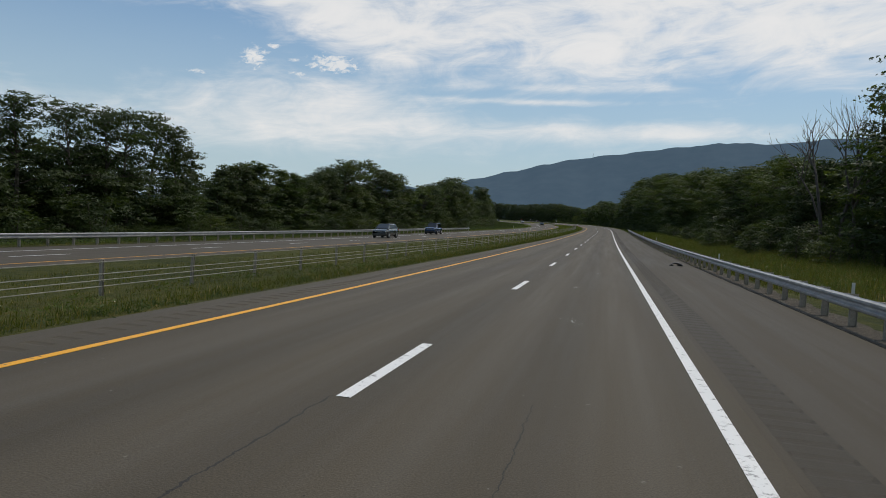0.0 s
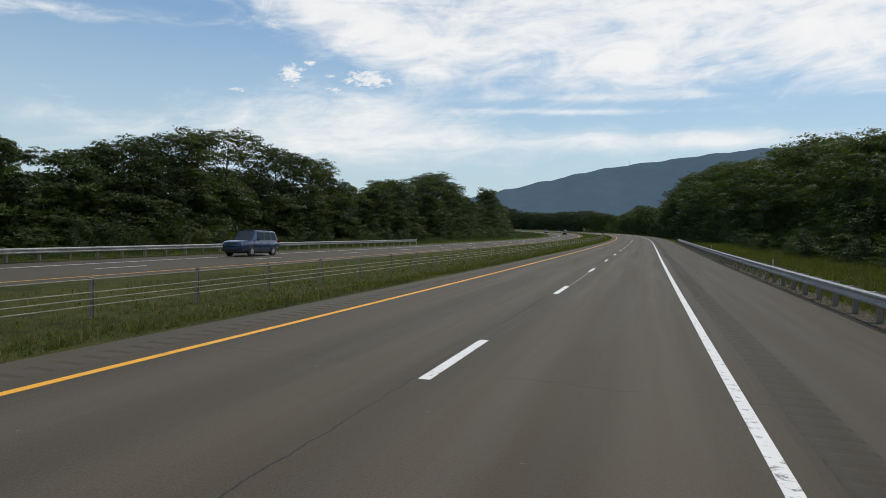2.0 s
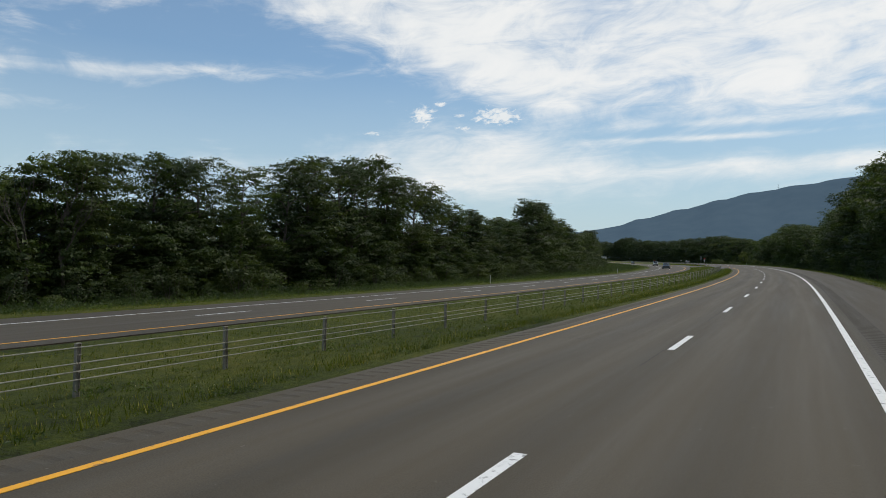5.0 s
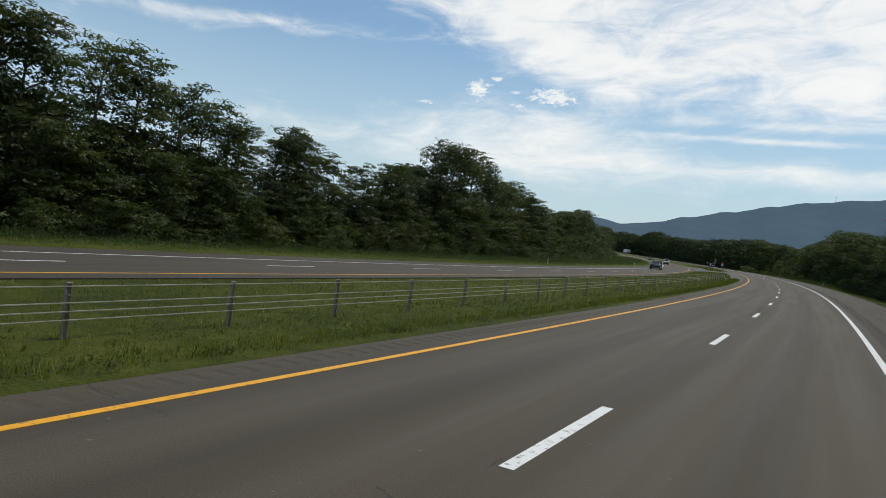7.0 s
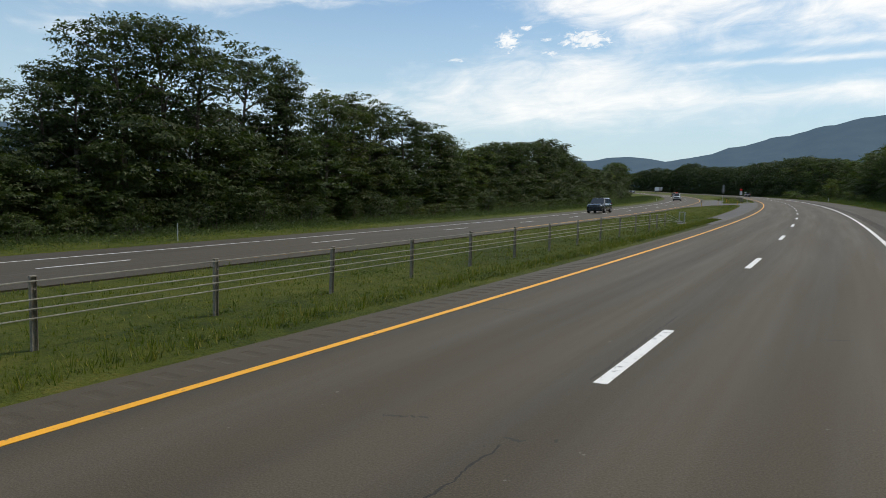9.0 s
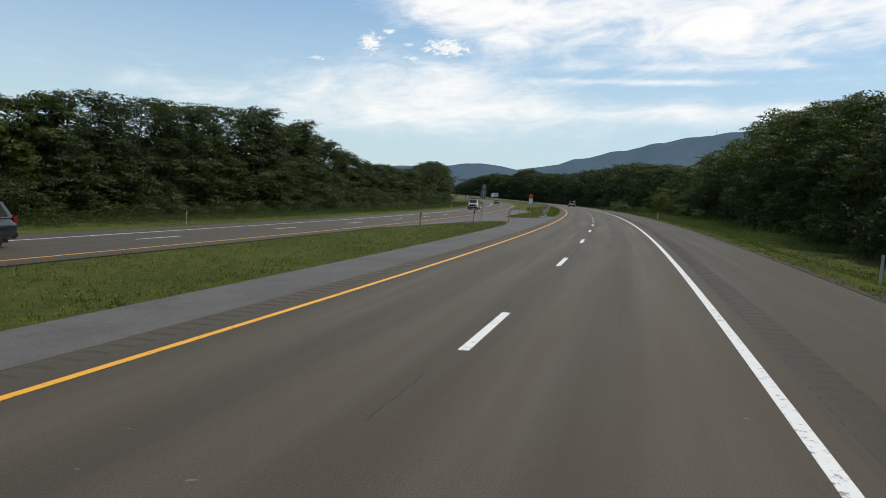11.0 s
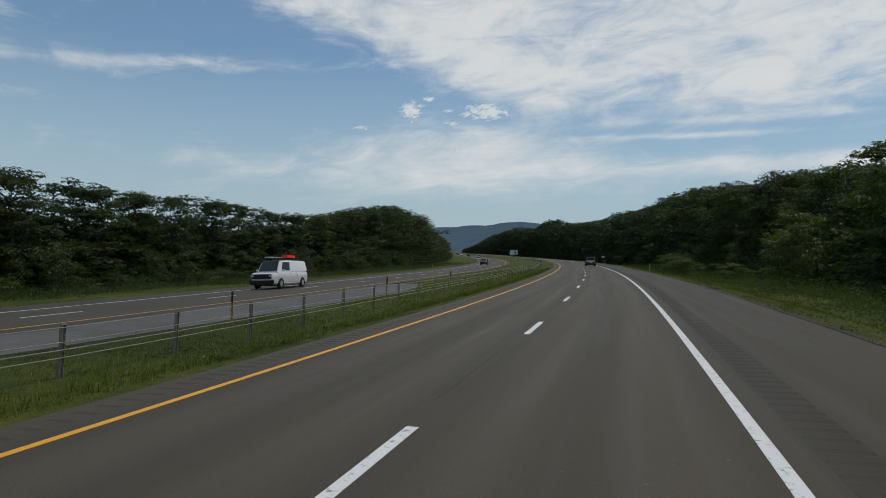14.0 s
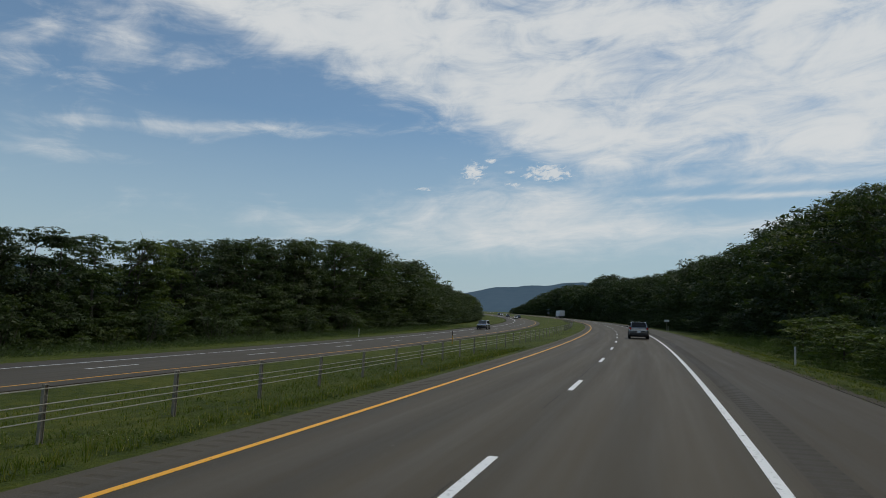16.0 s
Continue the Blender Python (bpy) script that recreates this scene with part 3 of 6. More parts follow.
def leaf_cloud(rng, clumps, count, size, flat=0.34):
    """Leaves in sprays on the upper shells of clumps (centre, radii)."""
    C, Q = np.array([c for c, r in clumps]), np.array([r for c, r in clumps])
    area = (Q[:, 0] * Q[:, 1]) ** 0.8
    pick = rng.choice(len(clumps), count, p=area / area.sum())
    # a dozen twig ends on each clump carry the leaves
    tw = rng.normal(size=(len(clumps), 13, 3))
    tw[:, :, 2] = tw[:, :, 2] * 0.8 + 0.35
    tw /= np.linalg.norm(tw, axis=2)[:, :, None]
    tr = 0.55 + 0.5 * rng.rand(len(clumps), 13) ** 0.6
    k = rng.randint(13, size=count)
    d = tw[pick, k]
    q = Q[pick]
    spray = rng.normal(size=(count, 3)) * np.array([0.22, 0.22, 0.09]) * np.clip(q, 0.5, 1.5)
    P = C[pick] + d * q * tr[pick, k][:, None] + spray
    P[:, 2] -= 0.10 * (spray[:, 0] ** 2 + spray[:, 1] ** 2) / np.maximum(q[:, 0], 0.3)
    nrm = d * 0.55 + np.array([0, 0, 0.55]) + rng.normal(size=(count, 3)) * flat
    nrm /= np.linalg.norm(nrm, axis=1)[:, None]
    u = np.cross(nrm, rng.normal(size=(count, 3)))
    u /= np.linalg.norm(u, axis=1)[:, None]
    w = np.cross(nrm, u)
    L = size * (0.6 + 0.8 * rng.rand(count))[:, None]
    W = L * (0.45 + 0.25 * rng.rand(count))[:, None]
    return np.stack([P - u * L - w * W * 0.6, P - u * L * 0.2 + w * W + nrm * L * 0.15, P + u * L], 1)


def tree_model(seed, height, radius, leaves, size, mat, bare=0.10, shape="round", clump=0.30):
    """A tapered trunk, boughs that rise and spread, and clumps of leaves along their outer halves."""
    rng = np.random.RandomState(seed)
    thing = new("tree", None)
    bm = bmesh.new()
    top = Vector((rng.uniform(-0.06, 0.06) * height, rng.uniform(-0.06, 0.06) * height, height * 0.92))
    r0 = height * 0.016

    def stem(f):
        bend = math.sin(math.pi * f) * 0.03 * height
        return Vector((top.x * f + bend * math.cos(seed), top.y * f + bend * math.sin(seed), top.z * f))
    fs = [-0.03, 0.12, 0.3, 0.5, 0.72, 1.0]
    tube(bm, [stem(f) for f in fs], [r0 * g for g in (1.35, 1.0, 0.85, 0.65, 0.4, 0.12)], 7)
    clumps = []
    n = int(15 * (height / 10) ** 0.6 * (1 - bare * 0.6))
    for i in range(n):
        f = (i + rng.uniform(0.2, 0.8)) / n
        prof = {"round": math.sin(math.pi * min(1, 0.16 + 0.76 * f)) ** 0.6, "broad": math.sin(math.pi * min(1, 0.08 + 0.82 * f ** 0.75)) ** 0.8,
                "slim": 0.55 + 0.45 * math.sin(math.pi * (0.1 + 0.85 * f)), "cone": 1.05 - 0.85 * f}[shape]
        env = radius * prof
        reach = env * rng.uniform(0.62, 0.95)
        a = i * 2.4 + rng.uniform(-0.5, 0.5)
        z = height * (bare + (0.93 - bare) * f)
        g = max(0.08, (z - reach * rng.uniform(0.35, 0.75)) / top.z)
        start = stem(min(g, 0.95))
        tip = stem(min(1.0, z / top.z)) + Vector((math.cos(a) * reach, math.sin(a) * reach, 0))
        tip.z = z
        mid = start.lerp(tip, 0.5) + Vector((0, 0, reach * 0.16))
        tube(bm, [start, mid, tip], [r0 * 0.40, r0 * 0.24, r0 * 0.07], 5)
        for u in (0.5, 0.78, 1.02):
            if rng.rand() < 0.08:
                continue
            c = start.lerp(mid, u * 2) if u < 0.5 else mid.lerp(tip, u * 2 - 1)
            c = c + Vector((rng.normal(), rng.normal(), rng.normal() * 0.35 + 0.15)) * env * 0.15
            q = max(0.5, radius * clump * rng.uniform(0.85, 1.45) * (1.1 - 0.2 * u))
            clumps.append((tuple(c), (q, q * rng.uniform(0.8, 1.1), q * rng.uniform(0.5, 0.72))))
            tube(bm, [mid, mid.lerp(c, 0.6), c], [r0 * 0.16, r0 * 0.09, r0 * 0.03], 3)
    for j in range(6):
        q = radius * clump * rng.uniform(0.7, 1.0)
        c = top + Vector((rng.normal() * radius * 0.22, rng.normal() * radius * 0.22, rng.uniform(-0.10, 0.06) * height))
        clumps.append((tuple(c), (q, q, q * 0.6)))
    part("trunk", bm_mesh("trunk", bm, BARK), thing)
    quads = leaf_cloud(rng, clumps, leaves, size)
    part("crown", quads_mesh("crown", quads, mat), thing)
    MODEL_LEAVES[thing.name] = quads
    MODEL_TOP[thing.name] = float(np.percentile(quads[:, :, 2], 99.5))
    MODEL_WIDE[thing.name] = float(np.percentile(np.hypot(quads[:, 0, 0] - top.x * 0.6, quads[:, 0, 1] - top.y * 0.6), 96))
    return thing


MODEL_LEAVES, MODEL_TOP, MODEL_WIDE = {}, {}, {}


def shrub_model(seed, h, w, leaves, size, mat):
    rng = np.random.RandomState(seed)
    thing = new("shrub", None)
    bm = bmesh.new()
    lobes = []
    for i in range(6):
        a, d = rng.rand() * 6.283, w * rng.rand() * 0.6
        c = Vector((math.cos(a) * d, math.sin(a) * d, h * (0.3 + 0.4 * rng.rand())))
        lobes.append((tuple(c), (w * 0.45, w * 0.45, h * (0.28 + 0.15 * rng.rand()))))
        tube(bm, [Vector((c.x * 0.1, c.y * 0.1, -0.2)), c * 0.6, c + Vector((0, 0, h * 0.25))], [0.04, 0.03, 0.008], 4)
    part("stem", bm_mesh("stem", bm, BARK), thing)
    part("leaves", quads_mesh("leaves", leaf_cloud(rng, lobes, leaves, size), mat), thing)
    return thing


TREES = [tree_model(11, 10.0, 3.4, 7000, 0.145, LEAF_DARK), tree_model(12, 10.0, 4.0, 7600, 0.15, LEAF_MID, 0.16, "broad"),
         tree_model(13, 10.0, 2.6, 6000, 0.14, LEAF_DARK, 0.12, "slim", 0.36), tree_model(14, 10.0, 3.9, 7600, 0.15, LEAF_MID, 0.05),
         tree_model(15, 10.0, 3.1, 6600, 0.145, LEAF_LIGHT, 0.06), tree_model(16, 10.0, 2.2, 5000, 0.14, LEAF_MID, 0.08, "slim", 0.38),
         tree_model(17, 10.0, 3.6, 7000, 0.15, LEAF_DARK, 0.22, "broad")]
TALL = [tree_model(51, 15.0, 4.6, 9600, 0.165, LEAF_DARK, 0.10), tree_model(52, 15.0, 5.4, 9600, 0.165, LEAF_MID, 0.34, "broad", 0.26),
        tree_model(53, 15.0, 3.6, 8600, 0.16, LEAF_DARK, 0.2, "slim", 0.34), tree_model(54, 15.0, 5.0, 9600, 0.165, LEAF_MID, 0.28, "broad", 0.28),
        tree_model(55, 15.0, 4.2, 9000, 0.165, LEAF_DARK, 0.06, "cone", 0.30), tree_model(56, 15.0, 2.8, 7000, 0.16, LEAF_DARK, 0.3, "slim", 0.36)]
LOW = [tree_model(61, 6.0, 2.8, 4200, 0.145, LEAF_MID, 0.03, "round", 0.34), tree_model(62, 6.0, 2.3, 3800, 0.14, LEAF_DARK, 0.03, "round", 0.36),
       tree_model(63, 6.0, 2.6, 4000, 0.145, LEAF_LIGHT, 0.02, "round", 0.34)]
SHRUBS = [shrub_model(21, 2.6, 2.1, 1500, 0.095, LEAF_MID), shrub_model(22, 1.7, 1.8, 1100, 0.085, LEAF_MID), shrub_model(23, 3.6, 2.4, 2000, 0.10, LEAF_DARK)]
fresh = set(TREES + TALL + LOW + SHRUBS)


def plant(model, m, h, wide, label, category, group):
    mm = m @ Matrix.Diagonal((wide, wide, h, 1))
    if model in fresh:
        fresh.discard(model)
        ob = model
    else:
        ob = copy_thing(model, Matrix.Identity(4))
    ob.matrix_basis = mm
    return tagged(ob, label, category, group)


LEFT_H = [(0, 10.5), (45, 11.2), (54, 12), (61, 12.3), (65, 11), (67, 7), (68.5, 4.6), (73, 5), (76, 8), (82, 8.9), (90, 8.4), (100, 7.2), (104, 8.5), (125, 13.4), (134, 12.5), (151, 11.8), (155, 10.1), (158, 9),
          (161, 7.6), (165, 5.7), (169, 7), (174, 9.6), (178, 10.3), (190, 11.4), (197, 11), (204, 13.2), (223, 15.6), (229, 13), (234, 13.3), (238, 12.9), (244, 11.6), (248, 9.8), (254, 8.2), (259, 11.1), (264, 7.8),
          (268, 7.6), (271, 8.5), (275, 5), (278, 7.9), (281, 9.6), (285, 9.2), (286.5, 7.2), (289, 9.7), (292, 11.4), (293.5, 14.2), (298, 15.8), (303, 15.6), (306, 14.5), (310, 15.1), (315, 15), (318, 12), (320, 10.2), (326, 12.4), (329, 12.8), (338, 12), (344, 10.3), (350, 11), (356, 8.6), (361, 7), (365, 7.6), (374, 9.5), (384, 10.2), (403, 11.4),
          (413, 13), (416, 11.5), (425, 9.7), (429, 13.9), (434, 10.5), (440, 10.8), (446, 9.4), (456, 8.4), (471, 7.5), (486, 8.3), (507, 7.8), (520, 7.8), (531, 8.2), (542, 9.8), (557, 11.3), (577, 13.6), (592, 14.4),
          (600, 14.2), (605.5, 11.7), (617, 12.8), (629, 14.6), (642, 13.6), (656, 10.2), (684, 10.2), (720, 9.4), (765, 9.6), (800, 8.5), (1300, 12)]
RIGHT_H = [(0, 18), (48, 17), (57, 15.5), (60, 14), (61.5, 9.6), (70, 9.8), (78, 11.4), (97, 13.0), (119, 13.5), (132, 12.9), (140, 13.8), (156, 16), (189, 16.3), (220, 18.5), (241, 20.2), (263, 20.7), (291, 22), (309, 21.5), (319, 20.5), (335, 17), (350, 14.2), (362, 12.6), (374, 12.2),
           (395, 13.8), (407, 15), (421, 15.6), (426, 14.5), (438, 13.1), (447, 13), (455, 11.7), (466, 11.2), (472, 10.3), (478, 10.8), (492, 11.4), (498, 12.8), (512, 12.9), (536, 15.2), (545, 15.5), (560, 16.1),
           (594, 16.0), (640, 16.4), (660, 16.0), (697, 16.3), (735, 17.2), (767, 18.4), (790, 20.8), (812, 22.2), (826, 22), (850, 18.6), (880, 19), (904, 21), (940, 20), (990, 16.4), (1030, 11.5), (1060, 6.0), (1090, 4.5), (1300, 4.5)]
right_off = lambda s: np.interp(s, [0, 100, 150, 200, 300, 420, 500, 700, 1000], [28, 27, 25, 23, 24, 24.5, 23, 23.5, 26])
left_ref = lambda s: -49.0
rng = np.random.RandomState(7)


def tree_rows(table, s0, s1, off, spread, gap, ref, grow=1.0):
    """Stations of trees along the road: s, offset, height. The table gives the wood's skyline at the offset ref(s)."""
    s = s0
    while s < s1:
        o = float(off(s)) + rng.uniform(-spread, spread)
        low = np.interp(s + np.arange(-4, 4.1), *np.array(table).T).min()
        top = 1.9 + (low - 1.9) * (o - 2.3) / (ref(s) - 2.3)
        H = max(3.0, (top - float(profile(s, o))) * rng.uniform(0.90, 1.05) * grow)
        yield s, o, H
        s += gap * rng.uniform(0.65, 1.35) * (1 + max(0, s - 450) / 400)


def skyline_rows(table, s0, s1, off, spread, ref, slack=1.5):
    """Stations that fill the wood's skyline, each crown as wide as the skyline lets it be: s, offset, height, radius."""
    grid = np.arange(s0, s1, 0.5)
    T = np.interp(grid, *np.array(table).T)
    # single crowns stand out of the line
    T = T * (1 - 0.50 * np.array([max(0.0, noise.noise(Vector((g * 0.19, ref(0.0), 3.0)))) for g in grid]) * np.clip((grid - 430) / 100, 0.25, 1))
    cover = np.zeros(len(grid))
    for _ in range(600):
        i = first = int(np.argmax(T - cover))
        if T[i] - cover[i] < slack:
            break
        lo, hi = max(0, i - 4), min(len(grid), i + 5)
        i = lo + int(np.argmax(T[lo:hi] + 0.02 * (T[lo:hi] - cover[lo:hi])))
        h, r = T[i], 0.38 * T[i]
        while True:
            ds = np.abs(grid - grid[i]) / r
            dome = np.where(ds < 1, h * (1 - 0.42 * ds ** 2), 0)
            if r < 1.9 or np.all(dome <= T + 0.5):
                break
            r *= 0.93
        cover = np.maximum(cover, dome)
        cover[first] = T[first]
        o = float(off(grid[i])) + rng.uniform(-spread, spread)
        k = (o - 2.3) / (ref(grid[i]) - 2.3)
        yield float(grid[i]), o, max(3.0, 1.9 + (h - 1.9) * k - float(profile(grid[i], o))), r * k


def wood(stations, side):
    for s, o, H, r in stations:
        kinds = TALL if H > 11.5 else (TREES if H > 6.5 else LOW)
        miss = [abs(math.log(MODEL_WIDE[m.name] / MODEL_TOP[m.name] * H / r)) + rng.uniform(0, 0.35) for m in kinds]
        model = kinds[int(np.argmin(miss))]
        f = H / MODEL_TOP[model.name]
        wide = min(max(r * 1.05 / MODEL_WIDE[model.name], f * 0.62), f * 1.5)
        look_of = "slender" if wide * MODEL_WIDE[model.name] < 0.22 * H else ("broad-crowned" if wide * MODEL_WIDE[model.name] > 0.33 * H else "round-crowned")
        label = ("tall %s leafy tree standing out of the roadside wood" if H > 11.5 else "%s dark green leafy tree at the edge of the wood") % look_of
        plant(model, spot(s, o, 0, rng.uniform(0, 360)), f, wide, label, "tree", "trees on the %s side" % side)


def deep_wood(stations, mat, label, keep, swell=1.35):
    """Trees further in, seen only as a mass of leaves and stems."""
    out = []
    for s, o, H in stations:
        big = H > 11.5
        kind = (TALL if big else TREES)[rng.randint(4 if big else len(TREES))].name
        q = MODEL_LEAVES[kind]
        q = q[rng.rand(len(q)) < (keep * 0.7 if big else keep)]
        mid = q.mean(axis=1, keepdims=True)
        q = mid + (q - mid) * swell
        g = H / MODEL_TOP[kind]
        f = np.array([min(max(g, 0.85), 1.25) * rng.uniform(1.0, 1.3)] * 2 + [g])
        a = rng.uniform(0, 6.283)
        R = np.array([[math.cos(a), -math.sin(a), 0], [math.sin(a), math.cos(a), 0], [0, 0, 1]])
        base = place(s, o)
        out.append((q * f) @ R.T + base)
        r = 0.013 * H
        for b in (0.4, 1.97):
            d = np.array([math.cos(b), math.sin(b), 0]) * r
            out.append(np.array([[base - d - [0, 0, 0.4], base + d - [0, 0, 0.4], base + [0, 0, H * 0.75]]]))
    tagged(new("woods", quads_mesh("woods", np.concatenate(out), mat)), label, "woods", kind="stuff")


def understorey(table, s0, s1, off, spread, gap, lo, hi, label):
    """Lower trees that grow into one another in front of the tall ones."""
    out, s = [], s0
    while s < s1:
        o = float(off(s)) + rng.uniform(-spread, spread)
        H = max(2.6, float(np.interp(s, *np.array(table).T)) * rng.uniform(lo, hi))
        q = MODEL_LEAVES[LOW[rng.randint(len(LOW))].name]
        q = q[rng.rand(len(q)) < 0.85]
        a, g = rng.uniform(0, 6.283), H / 6.0
        w = g * rng.uniform(0.8, 1.1)
        R = np.array([[math.cos(a), -math.sin(a), 0], [math.sin(a), math.cos(a), 0], [0, 0, 1]])
        mid = q.mean(axis=1, keepdims=True)
        q = mid * np.array([w, w, g]) + (q - mid) * (0.5 + 0.5 * g)
        base = place(s, o)
        out.append(q @ R.T + base)
        for b in (0.4, 1.97):
            d = np.array([math.cos(b), math.sin(b), 0]) * 0.013 * H
            out.append(np.array([[base - d - [0, 0, 0.4], base + d - [0, 0, 0.4], base + [0, 0, H * 0.75]]]))
        s += gap * rng.uniform(0.55, 1.5)
    tagged(new("saplings", quads_mesh("saplings", np.concatenate(out), LEAF_MID)), label, "woods", kind="stuff")


wood_edge = lambda s: np.interp(s, [0, 430, 530, 600, 700, 780, 1300], [-47.2, -47.2, -47, -45.3, -44.5, -41.5, -41])
wood(skyline_rows(LEFT_H, 24, 600, lambda s: wood_edge(s) - 3.0, 1.0, left_ref, 1.8), "far")
wood(skyline_rows(RIGHT_H, 40, 540, right_off, 1.4, right_off, 2.4), "near")
understorey(LEFT_H, 24, 560, lambda s: wood_edge(s) - 0.8, 0.9, 3.6, 0.34, 0.68, "young trees and saplings in front of the taller wood")
understorey(RIGHT_H, 60, 540, lambda s: right_off(s) - 2.2, 0.8, 5.0, 0.28, 0.55, "young trees below the wood on the near side")
deep_wood(tree_rows(LEFT_H, 24, 640, lambda s: wood_edge(s) - 6.5, 1.5, 3.8, left_ref, 0.69), LEAF_DARK, "deep green wood behind the first row of trees", 0.42, 1.5)
deep_wood(tree_rows(LEFT_H, 24, 640, lambda s: wood_edge(s) - 13, 2.5, 5.0, left_ref, 0.72), LEAF_DARK, "deep green wood further back", 0.26, 2.0)
# dark fill added where lit ground would show between the trunks
deep_wood([(float(q), float(wood_edge(q)) - 4.5 + rng.uniform(-1.5, 1.5), rng.uniform(2.6, 4.6)) for q in np.arange(24, 600, 2.2)], LEAF_DARK, "dark undergrowth added for the shade inside the wood", 0.2, 1.7)
deep_wood(tree_rows(RIGHT_H, 60, 600, lambda s: right_off(s) + 5, 2.5, 4.0, right_off, 0.76), LEAF_DARK, "deep green wood on the rising ground", 0.36, 1.8)
deep_wood(((s, o, H) for s, o, H, r in skyline_rows(LEFT_H, 600, 900, lambda s: wood_edge(s) - 3, 1.5, left_ref)), LEAF_DARK, "distant wood along the far carriageway", 0.42, 1.5)
deep_wood(((s, o, H) for s, o, H, r in skyline_rows(RIGHT_H, 540, 1085, right_off, 2.0, right_off)), LEAF_DARK, "distant wood along the near verge", 0.42, 1.5)
deep_wood(tree_rows(RIGHT_H, 600, 1060, lambda s: right_off(s) + 6, 2.5, 6.0, right_off, 0.76), LEAF_DARK, "distant wood behind the near verge", 0.3, 1.9)
deep_wood([(float(q), float(right_off(q)) - 2.5 + rng.uniform(-1, 1), rng.uniform(3.2, 5.2)) for q in np.arange(540, 1080, 2.6)], LEAF_DARK, "thick undergrowth below the distant wood", 0.25, 1.8)
deep_wood([(float(q), float(wood_edge(q)) - 0.6 + rng.uniform(-1, 1), rng.uniform(3.2, 5.0)) for q in np.arange(560, 880, 3.0)], LEAF_DARK, "thick undergrowth below the far wood", 0.25, 1.8)


def hedge(s0, s1, off, gap, side, grow=1.0):
    s = s0
    while s < s1:
        k = rng.randint(len(SHRUBS))
        f = rng.uniform(0.8, 1.6) * grow
        plant(SHRUBS[k], spot(s, off(s) + rng.uniform(-1.2, 1.2), 0, rng.uniform(0, 360)), f, f * rng.uniform(0.9, 1.3),
              "leafy green undergrowth shrub below the trees", "shrub", "undergrowth on the %s side" % side)
        s += gap * rng.uniform(0.6, 1.4)


hedge(20, 580, lambda s: float(wood_edge(s)) + 1.4, 3.6, "far", 0.9)
hedge(40, 540, lambda s: float(right_off(s)) - np.interp(s, [300, 400], [3.5, 2.6]), 4.0, "near")


# full sun on these bushes is put into their lighter leaf colour
for q, o, h, w in ((470, 17.0, 6.8, 1.0), (474.5, 18.0, 5.6, 0.9), (505, 13.8, 2.6, 0.75), (510, 14.6, 2.9, 0.8), (516, 14.0, 3.0, 0.85), (521.5, 14.8, 3.5, 0.9), (528, 14.4, 3.3, 0.85),
                   (484, 16.0, 1.9, 0.6), (490, 16.4, 2.3, 0.7), (497, 15.8, 2.2, 0.65), (448, 17.5, 3.2, 0.8), (436, 18.0, 2.6, 0.7)):
    plant(LOW[2], spot(q, o, -0.1, rng.uniform(0, 360)), h / MODEL_TOP[LOW[2].name], w, "sunlit green bush on the grassy slope below the wood", "shrub", "bushes on the near slope")


for k in range(26):
    q = 52 + k * 4.6 + rng.uniform(-1.5, 1.5)
    h = rng.uniform(1.6, 3.6)
    plant(LOW[k % 2], spot(q, rng.uniform(15.5, 20.5), -0.1, rng.uniform(0, 360)), h / MODEL_TOP[LOW[k % 2].name], h / 4.6, "dark green bush in the meadow beyond the guardrail", "shrub", "bushes in the meadow")


# models that found no place
for model in fresh:
    for ob in (*model.children_recursive, model):
        bpy.data.objects.remove(ob)


# ---- edges of the crossover pavement ----
def cross_near(q):
    """Edge of the pavement on the near side, widened towards the crossover."""
    return np.interp(q, [315, 317.5, 374, 380, 383, 396.6, 397.6, 398.2, 399, 402, 405], [-4.9, -6.3, -6.9, -7.6, -9.0, -9.2, -7.9, -6.9, -6.1, -5.8, -4.9])


def cross_far(q):
    inner = opp_mid(q) + 4.88
    lim = np.interp(q, [362, 378, 381, 383, 396.6, 398, 400.5, 409, 418, 450, 461], [-14, -11.2, -10.2, -8.99, -9.19, -9.8, -10.5, -11.1, -10.9, -10.6, -12.5])
    return np.maximum(inner + 0.02, lim)


# ---- grass tufts ----
def tufts(s0, s1, lo, hi, width, per_m2, hmin, hmax, name, label, seed):
    r = np.random.RandomState(seed)
    n = int((s1 - s0) * width * per_m2)
    s = r.uniform(s0, s1, n)
    a, b = lo(s), hi(s)
    off = a + (b - a) * r.rand(n)
    keep = (off > 0) | (off < opp_mid(s)) | ((off < cross_near(s) - 0.1) & (off > cross_far(s) + 0.1))
    s, off = s[keep], off[keep]
    n = len(s)
    P = place(s, off, -0.02)
    h = r.uniform(hmin, hmax, n) * (0.5 + 0.9 * r.rand(n) ** 2)
    out = []
    for k in range(4):
        az = r.rand(n) * 6.283
        d = np.stack([np.cos(az), np.sin(az), az * 0], -1)
        w = np.stack([-np.sin(az), np.cos(az), az * 0], -1) * (0.005 + 0.008 * r.rand(n))[:, None]
        base = P + d * 0.10 * r.rand(n)[:, None]
        tip = base + d * (h * (0.2 + 0.5 * r.rand(n)))[:, None] + np.array([0, 0, 1.0]) * (h * (0.6 + 0.5 * r.rand(n)))[:, None]
        out.append(np.stack([base - w, base + w, tip], 1))
    tagged(new(name, quads_mesh(name, np.concatenate(out), BLADES)), label, "grass", kind="stuff")


